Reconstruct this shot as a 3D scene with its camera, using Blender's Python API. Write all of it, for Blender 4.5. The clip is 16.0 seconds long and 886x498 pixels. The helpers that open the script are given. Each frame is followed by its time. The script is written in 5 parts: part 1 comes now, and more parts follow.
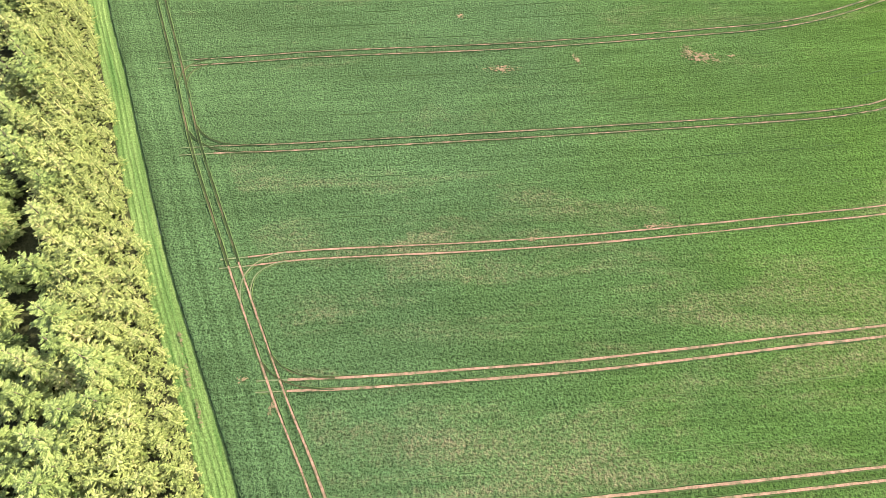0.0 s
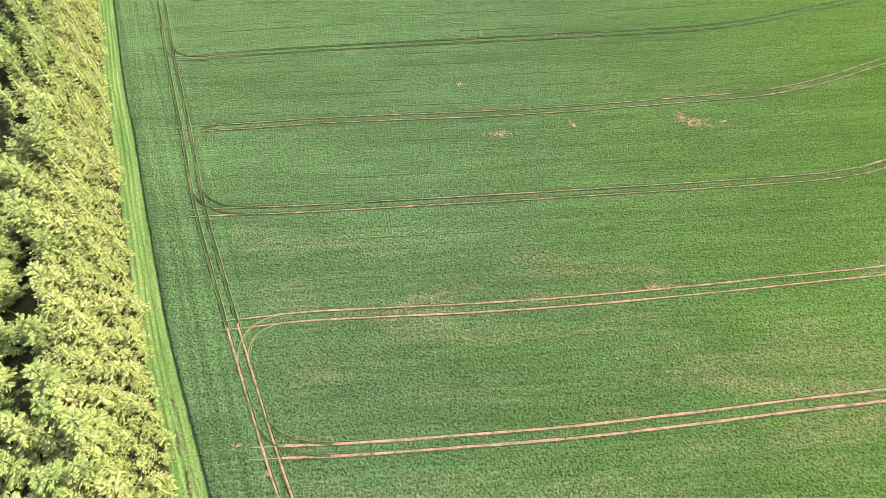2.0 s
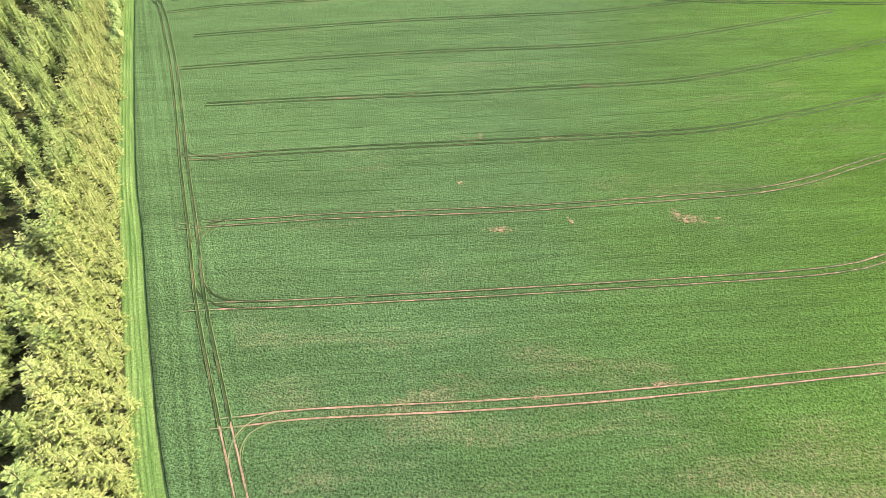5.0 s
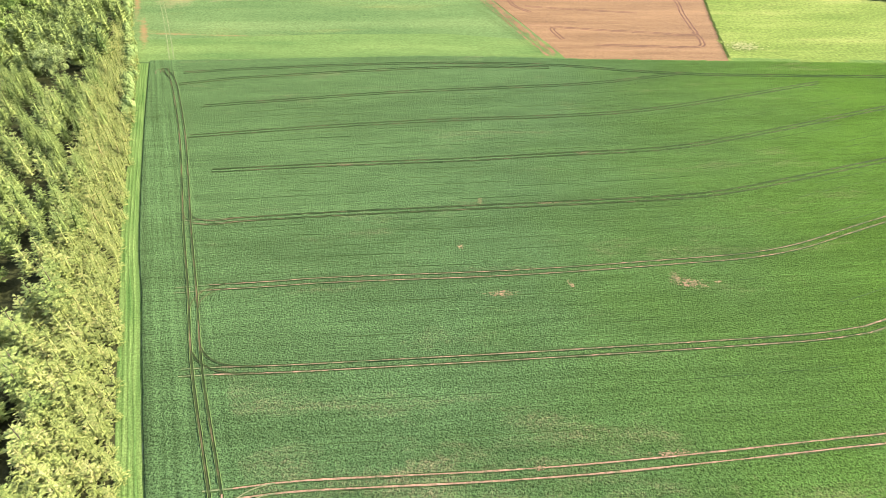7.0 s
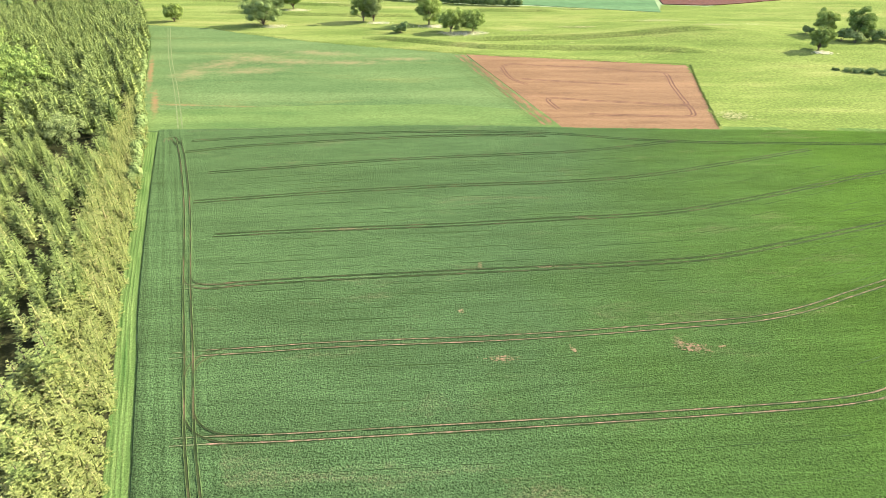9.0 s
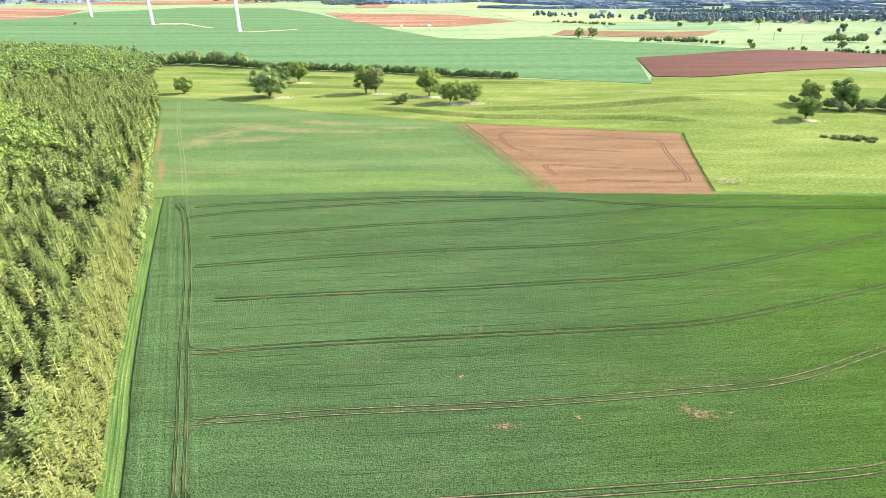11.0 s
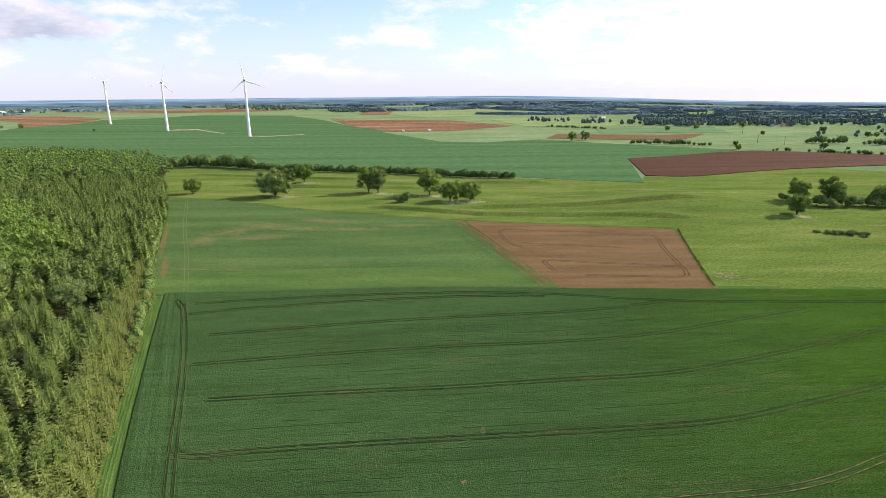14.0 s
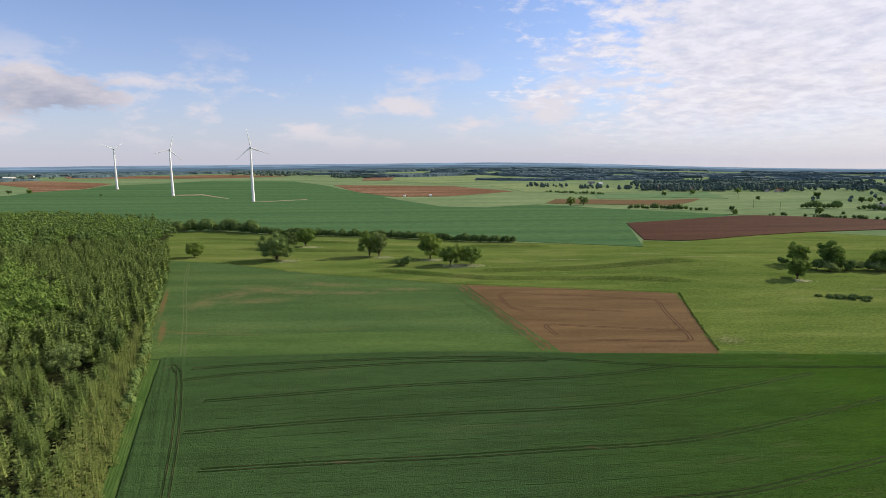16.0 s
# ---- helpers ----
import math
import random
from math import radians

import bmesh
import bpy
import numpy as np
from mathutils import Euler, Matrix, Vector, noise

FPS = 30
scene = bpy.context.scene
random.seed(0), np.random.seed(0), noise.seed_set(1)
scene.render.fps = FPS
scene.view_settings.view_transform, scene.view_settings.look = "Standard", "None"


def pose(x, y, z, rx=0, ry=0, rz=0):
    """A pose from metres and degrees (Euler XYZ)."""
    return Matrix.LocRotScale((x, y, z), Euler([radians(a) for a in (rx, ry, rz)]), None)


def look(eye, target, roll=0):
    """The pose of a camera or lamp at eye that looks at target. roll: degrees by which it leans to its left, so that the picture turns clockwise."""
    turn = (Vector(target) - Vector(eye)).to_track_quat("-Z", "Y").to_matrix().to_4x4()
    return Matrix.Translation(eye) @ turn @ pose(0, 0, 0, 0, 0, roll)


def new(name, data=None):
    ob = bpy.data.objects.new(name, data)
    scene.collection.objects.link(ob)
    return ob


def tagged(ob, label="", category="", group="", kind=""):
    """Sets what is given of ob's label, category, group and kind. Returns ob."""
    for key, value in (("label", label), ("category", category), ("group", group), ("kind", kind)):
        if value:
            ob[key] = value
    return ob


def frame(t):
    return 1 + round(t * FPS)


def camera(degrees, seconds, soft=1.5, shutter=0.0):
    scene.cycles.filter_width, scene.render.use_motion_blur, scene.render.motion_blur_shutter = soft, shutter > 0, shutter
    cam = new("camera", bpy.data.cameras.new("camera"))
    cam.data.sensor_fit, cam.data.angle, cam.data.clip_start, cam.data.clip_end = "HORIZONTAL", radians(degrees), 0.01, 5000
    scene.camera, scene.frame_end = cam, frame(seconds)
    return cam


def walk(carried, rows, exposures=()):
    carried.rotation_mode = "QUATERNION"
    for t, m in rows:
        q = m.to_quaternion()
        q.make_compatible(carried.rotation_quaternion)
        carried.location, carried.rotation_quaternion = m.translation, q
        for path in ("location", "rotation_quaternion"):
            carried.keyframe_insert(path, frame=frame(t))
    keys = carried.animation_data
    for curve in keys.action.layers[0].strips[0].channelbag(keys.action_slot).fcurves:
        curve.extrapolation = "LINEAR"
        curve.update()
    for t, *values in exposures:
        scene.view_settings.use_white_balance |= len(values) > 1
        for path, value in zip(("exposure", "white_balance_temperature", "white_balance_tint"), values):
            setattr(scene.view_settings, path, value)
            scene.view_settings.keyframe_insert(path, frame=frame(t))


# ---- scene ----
# ---------------------------------------------------------------- camera
cam = camera(77.0, 16.0, soft=0.8)
PATH = [
    (0.0, pose(0, 0, 86, 29.185, -0.008, -0.005)),
    (0.5, pose(0, 0, 86, 30.729, 0.027, -0.032)),
    (1.0, pose(0, 0, 86, 32.288, 0.055, -0.043)),
    (1.5, pose(0, 0, 86, 33.860, 0.076, -0.041)),
    (2.0, pose(0, 0, 86, 35.443, 0.090, -0.030)),
    (2.5, pose(0, 0, 86, 37.037, 0.098, -0.012)),
    (3.0, pose(0, 0, 86, 38.640, 0.102, 0.010)),
    (3.5, pose(0, 0, 86, 40.251, 0.102, 0.034)),
    (4.0, pose(0, 0, 86, 41.869, 0.100, 0.058)),
    (6.5, pose(0, 0, 86, 50.031, 0.088, 0.137)),
    (7.0, pose(0, 0, 86, 51.672, 0.093, 0.140)),
    (7.5, pose(0, 0, 86, 53.314, 0.103, 0.138)),
    (8.0, pose(0, 0, 86, 54.957, 0.118, 0.132)),
    (8.5, pose(0, 0, 86, 56.600, 0.138, 0.123)),
    (9.0, pose(0, 0, 86, 58.243, 0.163, 0.111)),
    (11.5, pose(0, 0, 86, 66.448, 0.362, 0.032)),
    (12.0, pose(0, 0, 86, 68.086, 0.410, 0.020)),
    (12.5, pose(0, 0, 86, 69.723, 0.457, 0.010)),
    (13.0, pose(0, 0, 86, 71.360, 0.501, 0.004)),
    (13.5, pose(0, 0, 86, 72.995, 0.540, 0.003)),
    (14.0, pose(0, 0, 86, 74.631, 0.571, 0.006)),
    (14.5, pose(0, 0, 86, 76.266, 0.591, 0.014)),
    (15.0, pose(0, 0, 86, 77.902, 0.597, 0.026)),
    (15.5, pose(0, 0, 86, 79.539, 0.586, 0.043)),
    (16.0, pose(0, 0, 86, 81.178, 0.555, 0.063)),
]
EXPOSURES = [(0.0, 2.26, 6450, 26), (4.0, 2.35, 6450, 26), (6.5, 2.29, 6500, 23), (9.0, 2.20, 6450, 22), (10.5, 2.18, 6300, 22), (11.5, 1.98, 6200, 20),
             (12.5, 1.42, 6350, 15), (13.5, 0.98, 6500, 11), (14.5, 0.60, 6500, 10), (16.0, 0.20, 6500, 10)]
walk(cam, PATH, EXPOSURES)

# ---------------------------------------------------------------- sky and sun
SUN_DIR = Vector((0.80, 0.33, 0.50)).normalized()
SUN_EL, SUN_ROT = math.asin(SUN_DIR.z), math.atan2(SUN_DIR.x, SUN_DIR.y)
world = bpy.data.worlds.new("sky")
scene.world = world
world.use_nodes = True


def node(tree, kind, **sets):
    n = tree.nodes.new(kind)
    for key, value in sets.items():
        if key == "inputs":
            for name, v in value.items():
                n.inputs[name].default_value = v
        elif key == "noise_dimensions":
            n.noise_dimensions = value
        elif key == "operation":
            n.operation = value
        elif key == "blend_type":
            n.blend_type = value
        elif key == "data_type":
            n.data_type = value
        elif key == "clamp":
            n.use_clamp = value
    return n


def ramp(tree, stops, source, smooth=False):
    n = tree.nodes.new("ShaderNodeValToRGB")
    n.color_ramp.interpolation = "EASE" if smooth else "LINEAR"
    els = n.color_ramp.elements
    while len(els) < len(stops):
        els.new(0.5)
    for e, (at, c) in zip(els, stops):
        e.position = at
        e.color = (*c, 1) if isinstance(c, tuple) else (c, c, c, 1)
    tree.links.new(source, n.inputs["Fac"])
    return n.outputs["Color"]


def math_node(tree, op, a, b=None, clamp=False):
    n = node(tree, "ShaderNodeMath", operation=op, clamp=clamp)
    for i, v in enumerate((a, b)):
        if v is None:
            continue
        if isinstance(v, (int, float)):
            n.inputs[i].default_value = v
        else:
            tree.links.new(v, n.inputs[i])
    return n.outputs[0]


def mix_colour(tree, fac, a, b, kind="MIX"):
    n = node(tree, "ShaderNodeMix", data_type="RGBA", blend_type=kind)
    for sock, v in ((n.inputs[0], fac), (n.inputs[6], a), (n.inputs[7], b)):
        if isinstance(v, (int, float)):
            sock.default_value = v
        elif isinstance(v, tuple):
            sock.default_value = (*v, 1)
        else:
            tree.links.new(v, sock)
    return n.outputs[2]


def build_sky():
    t = world.node_tree
    t.nodes.clear()
    sky = t.nodes.new("ShaderNodeTexSky")
    sky.sky_type = "NISHITA"
    sky.sun_disc = False
    sky.sun_elevation, sky.sun_rotation = SUN_EL, SUN_ROT
    sky.altitude, sky.air_density, sky.dust_density, sky.ozone_density = 300, 1.0, 0.6, 1.5
    co = t.nodes.new("ShaderNodeTexCoord")
    sep = t.nodes.new("ShaderNodeSeparateXYZ")
    t.links.new(co.outputs["Generated"], sep.inputs[0])
    x, y, z = sep.outputs
    # cloud layer: the direction projected on a flat ceiling
    low = math_node(t, "ADD", math_node(t, "MAXIMUM", z, 0.0), 0.20)
    flat = t.nodes.new("ShaderNodeCombineXYZ")
    t.links.new(math_node(t, "DIVIDE", x, low), flat.inputs[0])
    t.links.new(math_node(t, "DIVIDE", y, low), flat.inputs[1])
    n1 = node(t, "ShaderNodeTexNoise", inputs={"Scale": 0.9, "Detail": 9.0, "Roughness": 0.62, "Distortion": 0.3})
    n2 = node(t, "ShaderNodeTexNoise", inputs={"Scale": 8.5, "Detail": 7.0, "Roughness": 0.62, "Distortion": 0.2})
    t.links.new(flat.outputs[0], n1.inputs["Vector"])
    t.links.new(flat.outputs[0], n2.inputs["Vector"])
    # the bank of broken cloud thickens to the east
    east = math_node(t, "SUBTRACT", math_node(t, "MULTIPLY", x, 1.15), 0.17)
    east = math_node(t, "ADD", east, math_node(t, "MULTIPLY", z, 0.55))
    cover = math_node(t, "ADD", math_node(t, "MULTIPLY", n1.outputs["Fac"], 0.9), math_node(t, "MULTIPLY", n2.outputs["Fac"], 0.62))
    cover = math_node(t, "ADD", cover, math_node(t, "MULTIPLY", math_node(t, "MINIMUM", east, 0.55), 0.75))
    mask = math_node(t, "MULTIPLY", ramp(t, [(0.80, 0.0), (1.08, 0.90)], cover, True), ramp(t, [(0.0, 0.1), (0.10, 1.0)], z, True))
    # thin haze towards the horizon
    haze = ramp(t, [(0.0, 0.88), (0.05, 0.62), (0.14, 0.24), (0.34, 0.0)], math_node(t, "ABSOLUTE", z))
    # a few small grey heaps low in the north-west
    n3 = node(t, "ShaderNodeTexNoise", inputs={"Scale": 7.0, "Detail": 8.0, "Roughness": 0.6})
    stretch = node(t, "ShaderNodeVectorMath", operation="MULTIPLY")
    stretch.inputs[1].default_value = (1.0, 1.0, 2.6)
    t.links.new(co.outputs["Generated"], stretch.inputs[0])
    t.links.new(stretch.outputs[0], n3.inputs["Vector"])
    at = node(t, "ShaderNodeVectorMath", operation="DISTANCE")
    at.inputs[1].default_value = (-0.555, 0.81, 0.255)
    t.links.new(stretch.outputs[0], at.inputs[0])
    heap = math_node(t, "SUBTRACT", n3.outputs["Fac"], math_node(t, "MULTIPLY", at.outputs["Value"], 2.7))
    heap_mask = ramp(t, [(0.26, 0.0), (0.36, 0.85)], heap, True)
    wisps = ramp(t, [(0.47, 0.0), (0.64, 0.85)], n3.outputs["Fac"], True)
    wisp_band = ramp(t, [(0.02, 0.0), (0.06, 1.0), (0.12, 1.0), (0.2, 0.0)], z)
    wisp_mask = math_node(t, "MULTIPLY", wisps, wisp_band)
    clear = mix_colour(t, 1.0, sky.outputs[0], (1.23, 1.33, 1.70), "MULTIPLY")
    colour = mix_colour(t, haze, clear, (5.9, 5.9, 7.1))
    colour = mix_colour(t, wisp_mask, colour, (8.3, 7.7, 8.1))
    shade = ramp(t, [(0.34, (7.0, 6.9, 7.9)), (0.62, (9.3, 8.9, 9.4))], n2.outputs["Fac"])
    colour = mix_colour(t, mask, colour, shade)
    shade2 = ramp(t, [(0.42, (3.9, 4.0, 5.0)), (0.72, (8.2, 7.7, 8.2))], n3.outputs["Fac"])
    colour = mix_colour(t, heap_mask, colour, shade2)
    bg = t.nodes.new("ShaderNodeBackground")
    bg.inputs["Strength"].default_value = 0.083
    t.links.new(colour, bg.inputs["Color"])
    out = t.nodes.new("ShaderNodeOutputWorld")
    t.links.new(bg.outputs[0], out.inputs[0])


build_sky()
sun_data = bpy.data.lights.new("sun", "SUN")
sun_data.energy, sun_data.angle, sun_data.color = 5.0, radians(0.6), (1.0, 0.91, 0.74)
sun = new("sun", sun_data)
sun.matrix_world = look(SUN_DIR * 500, (0, 0, 0))


# ---------------------------------------------------------------- materials
def surface(name, dark, light, scale=0.05, grain=2.0, mid=None, rough=0.85, bump=0.5, depth=0.15, stretch=(1, 1, 1), blotch=None,
            blotch_scale=0.02, blotch_at=(0.55, 0.7), gloss=0.0, grain_amount=0.35, turn=0.0, sheen=0.0):
    """Ground cover: two scales of colour noise, blotches with a shape of their own, and fine relief."""
    m = bpy.data.materials.new(name)
    m.use_nodes = True
    t = m.node_tree
    p = t.nodes["Principled BSDF"]
    p.inputs["Roughness"].default_value = rough
    p.inputs["Specular IOR Level"].default_value = gloss
    p.inputs["Sheen Weight"].default_value = sheen
    p.inputs["Sheen Tint"].default_value = (0.85, 1.0, 0.5, 1)
    geo = t.nodes.new("ShaderNodeNewGeometry")
    mapping = t.nodes.new("ShaderNodeMapping")
    mapping.vector_type = "TEXTURE"
    mapping.inputs["Scale"].default_value = tuple(1 / q for q in stretch)
    mapping.inputs["Rotation"].default_value = (0, 0, radians(turn))
    t.links.new(geo.outputs["Position"], mapping.inputs[0])
    big = node(t, "ShaderNodeTexNoise", inputs={"Scale": scale, "Detail": 6.0, "Roughness": 0.6})
    fine = node(t, "ShaderNodeTexNoise", inputs={"Scale": grain, "Detail": 4.0, "Roughness": 0.75})
    t.links.new(mapping.outputs[0], big.inputs["Vector"])
    t.links.new(geo.outputs["Position"], fine.inputs["Vector"])
    stops = [(0.32, dark), (0.68, light)] if mid is None else [(0.30, dark), (0.5, mid), (0.70, light)]
    colour = ramp(t, stops, big.outputs["Fac"])
    if blotch:
        spots = node(t, "ShaderNodeTexNoise", inputs={"Scale": blotch_scale, "Detail": 7.0, "Roughness": 0.68, "Distortion": 0.4})
        t.links.new(mapping.outputs[0], spots.inputs["Vector"])
        colour = mix_colour(t, ramp(t, [(blotch_at[0], 0.0), (blotch_at[1], 0.85)], spots.outputs["Fac"]), colour, blotch)
    g = ramp(t, [(0.33, 1 - grain_amount), (0.67, 1 + grain_amount)], fine.outputs["Fac"])
    colour = mix_colour(t, 1.0, colour, g, "MULTIPLY")
    t.links.new(colour, p.inputs["Base Color"])
    if bump:
        b = node(t, "ShaderNodeBump", inputs={"Strength": bump, "Distance": depth})
        t.links.new(fine.outputs["Fac"], b.inputs["Height"])
        t.links.new(b.outputs[0], p.inputs["Normal"])
    return m


def foliage(name, dark, light, through_light=0.3, warm=None):
    """Leaves: colour varies from leaf to leaf and from plant to plant; some light passes through them."""
    m = bpy.data.materials.new(name)
    m.use_nodes = True
    t = m.node_tree
    p = t.nodes["Principled BSDF"]
    p.inputs["Roughness"].default_value = 0.8
    p.inputs["Specular IOR Level"].default_value = 0.04
    geo = t.nodes.new("ShaderNodeNewGeometry")
    info = t.nodes.new("ShaderNodeObjectInfo")
    n = node(t, "ShaderNodeTexNoise", inputs={"Scale": 0.16, "Detail": 4.0, "Roughness": 0.7})
    t.links.new(geo.outputs["Position"], n.inputs["Vector"])
    v = math_node(t, "ADD", math_node(t, "MULTIPLY", geo.outputs["Random Per Island"], 0.45), math_node(t, "MULTIPLY", info.outputs["Random"], 0.25))
    v = math_node(t, "ADD", v, math_node(t, "MULTIPLY", n.outputs["Fac"], 0.45))
    stops = [(0.2, dark), (0.85, light)] if warm is None else [(0.2, dark), (0.7, light), (0.95, warm)]
    colour = ramp(t, stops, v)
    t.links.new(colour, p.inputs["Base Color"])
    tr = t.nodes.new("ShaderNodeBsdfTranslucent")
    t.links.new(colour, tr.inputs["Color"])
    mix = t.nodes.new("ShaderNodeMixShader")
    mix.inputs[0].default_value = through_light
    t.links.new(p.outputs[0], mix.inputs[1])
    t.links.new(tr.outputs[0], mix.inputs[2])
    t.links.new(mix.outputs[0], t.nodes["Material Output"].inputs[0])
    return m


def plain(name, colour, rough=0.6, vary=0.12, scale=1.5, metal=0.0):
    return surface(name, tuple(c * (1 - vary) for c in colour), tuple(c * (1 + vary) for c in colour), scale=scale, grain=scale * 6, rough=rough,
                   bump=0.08, depth=0.02, grain_amount=vary)


M_GRASS = surface("meadow_grass", (0.056, 0.092, 0.018), (0.116, 0.148, 0.038), scale=0.035, grain=0.7, mid=(0.083, 0.120, 0.026), bump=0.6, depth=0.35,
                  blotch=(0.170, 0.174, 0.056), blotch_scale=0.022, stretch=(0.3, 1.2, 1), blotch_at=(0.52, 0.76), grain_amount=0.38, sheen=0.02)
M_VERGE = surface("verge_grass", (0.036, 0.078, 0.018), (0.084, 0.134, 0.036), scale=0.5, grain=2.4, bump=0.7, depth=0.25, turn=23, stretch=(2.2, 0.10, 1))
def crop_material():
    """Standing cereal: bluish beside the wood, stronger green to the east, thin and brownish in streaks, uneven plant
    by plant.
    """
    m = bpy.data.materials.new("cereal_crop")
    m.use_nodes = True
    t = m.node_tree
    p = t.nodes["Principled BSDF"]
    p.inputs["Roughness"].default_value = 0.7
    p.inputs["Specular IOR Level"].default_value = 0.0
    p.inputs["Sheen Weight"].default_value = 0.032
    p.inputs["Sheen Roughness"].default_value = 0.55
    p.inputs["Sheen Tint"].default_value = (0.70, 1.0, 0.35, 1)
    geo = t.nodes.new("ShaderNodeNewGeometry")
    sep = t.nodes.new("ShaderNodeSeparateXYZ")
    t.links.new(geo.outputs["Position"], sep.inputs[0])
    x, y, _ = sep.outputs

    def noise(scale, detail, rough, stretch=None, turn=0.0, distort=0.0):
        n = node(t, "ShaderNodeTexNoise", inputs={"Scale": scale, "Detail": detail, "Roughness": rough, "Distortion": distort})
        if stretch:
            mp = t.nodes.new("ShaderNodeMapping")
            mp.vector_type = "TEXTURE"
            mp.inputs["Scale"].default_value = tuple(1 / q for q in stretch)
            mp.inputs["Rotation"].default_value = (0, 0, radians(turn))
            t.links.new(geo.outputs["Position"], mp.inputs[0])
            t.links.new(mp.outputs[0], n.inputs["Vector"])
        else:
            t.links.new(geo.outputs["Position"], n.inputs["Vector"])
        return n.outputs["Fac"]

    wide = noise(0.035, 5.0, 0.6)
    # from the wood's side to the east; partly sun sheen put into colour
    e = math_node(t, "SUBTRACT", x, math_node(t, "MULTIPLY", y, 0.25))
    e = math_node(t, "ADD", e, math_node(t, "MULTIPLY", math_node(t, "SUBTRACT", wide, 0.5), 75.0))
    colour = ramp(t, [(0.0, (0.0335, 0.0660, 0.0225)), (0.36, (0.0300, 0.0595, 0.0212)), (0.60, (0.0285, 0.0595, 0.0145)), (0.92, (0.0310, 0.0690, 0.0090))],
                  math_node(t, "DIVIDE", math_node(t, "ADD", e, 95.0), 220.0))
    # long drifts of denser and thinner growth
    drift = noise(1.0, 5.0, 0.65, (0.016, 0.075, 1), 4.5, 0.3)
    colour = mix_colour(t, 1.0, colour, ramp(t, [(0.30, 0.82), (0.5, 1.0), (0.72, 1.22)], drift), "MULTIPLY")
    # lengthwise passes on the headland beside the wood
    w = math_node(t, "ADD", x, math_node(t, "MULTIPLY", y, 0.43))
    head = ramp(t, [(0.0, 1.0), (0.62, 1.0), (0.70, 0.0)], math_node(t, "DIVIDE", math_node(t, "ADD", w, 40.0), 40.0))
    passes = noise(1.0, 3.0, 0.6, (0.9, 0.012, 1), 23)
    colour = mix_colour(t, head, colour, mix_colour(t, 1.0, colour, ramp(t, [(0.33, 0.80), (0.5, 1.02), (0.67, 1.25)], passes), "MULTIPLY"))
    # thin brownish growth, in speckled streaks
    streak = noise(1.0, 6.0, 0.7, (0.022, 0.10, 1), 4.5, 0.6)
    speck = noise(1.6, 4.0, 0.8)
    near = ramp(t, [(0.0, 0.10), (0.25, 0.085), (0.55, 0.0)], math_node(t, "DIVIDE", math_node(t, "ABSOLUTE", math_node(t, "SUBTRACT", y, 18.0)), 100.0))
    thin = ramp(t, [(0.57, 0.0), (0.76, 0.75)], math_node(t, "ADD", streak, near))
    thin = math_node(t, "MULTIPLY", math_node(t, "SUBTRACT", thin, head, True), ramp(t, [(0.44, 0.15), (0.62, 1.0)], speck))
    colour = mix_colour(t, thin, colour, (0.115, 0.098, 0.052))
    # drill rows
    rows = noise(1.0, 4.0, 0.7, (0.06, 1.5, 1), 4.5)
    colour = mix_colour(t, 1.0, colour, ramp(t, [(0.34, 0.80), (0.5, 1.0), (0.66, 1.14)], rows), "MULTIPLY")
    # tufts and single plants; shade in the gaps between them is painted dark
    tufts = noise(1.3, 4.0, 0.75)
    plants = noise(2.5, 2.5, 0.6)
    colour = mix_colour(t, 1.0, colour, ramp(t, [(0.30, 0.80), (0.5, 1.0), (0.72, 1.18)], tufts), "MULTIPLY")
    colour = mix_colour(t, 1.0, colour, ramp(t, [(0.35, 0.42), (0.48, 0.98), (0.68, 1.30)], plants), "MULTIPLY")
    t.links.new(colour, p.inputs["Base Color"])
    b = node(t, "ShaderNodeBump", inputs={"Strength": 0.85, "Distance": 0.5})
    t.links.new(math_node(t, "ADD", math_node(t, "MULTIPLY", tufts, 0.9), math_node(t, "MULTIPLY", plants, 0.7)), b.inputs["Height"])
    t.links.new(b.outputs[0], p.inputs["Normal"])
    return m


M_CROP = crop_material()
M_CROP_LIGHT = surface("young_crop", (0.041, 0.077, 0.026), (0.080, 0.122, 0.042), scale=0.02, grain=1.0, mid=(0.057, 0.098, 0.033), bump=0.6, depth=0.2,
                       stretch=(0.3, 1.6, 1), blotch=(0.10, 0.115, 0.036), blotch_scale=0.03, blotch_at=(0.56, 0.8), rough=0.75)
M_CROP_PALE = surface("pale_headland", (0.044, 0.086, 0.025), (0.080, 0.125, 0.036), scale=0.03, grain=1.3, bump=0.6, depth=0.2, stretch=(0.3, 1.6, 1))
M_CROP_FAR = surface("far_crop", (0.046, 0.098, 0.042), (0.080, 0.142, 0.060), scale=0.010, grain=0.08, mid=(0.061, 0.120, 0.051), bump=0.0,
                     stretch=(0.05, 2.4, 1), grain_amount=0.15, rough=0.75)
M_PASTURE = surface("far_pasture", (0.092, 0.146, 0.068), (0.176, 0.224, 0.112), scale=0.008, grain=0.05, mid=(0.130, 0.182, 0.088), bump=0.0, sheen=0.03,
                    stretch=(0.4, 1.4, 1), grain_amount=0.15)
M_PASTURE_PALE = surface("pale_pasture", (0.146, 0.200, 0.088), (0.200, 0.246, 0.118), scale=0.008, grain=0.05, bump=0.0, stretch=(0.3, 1.4, 1), grain_amount=0.15)
M_FIELD_SOFT = surface("bluish_crop", (0.082, 0.148, 0.074), (0.135, 0.205, 0.100), scale=0.010, grain=0.06, bump=0.0, stretch=(0.3, 1.4, 1), grain_amount=0.12)
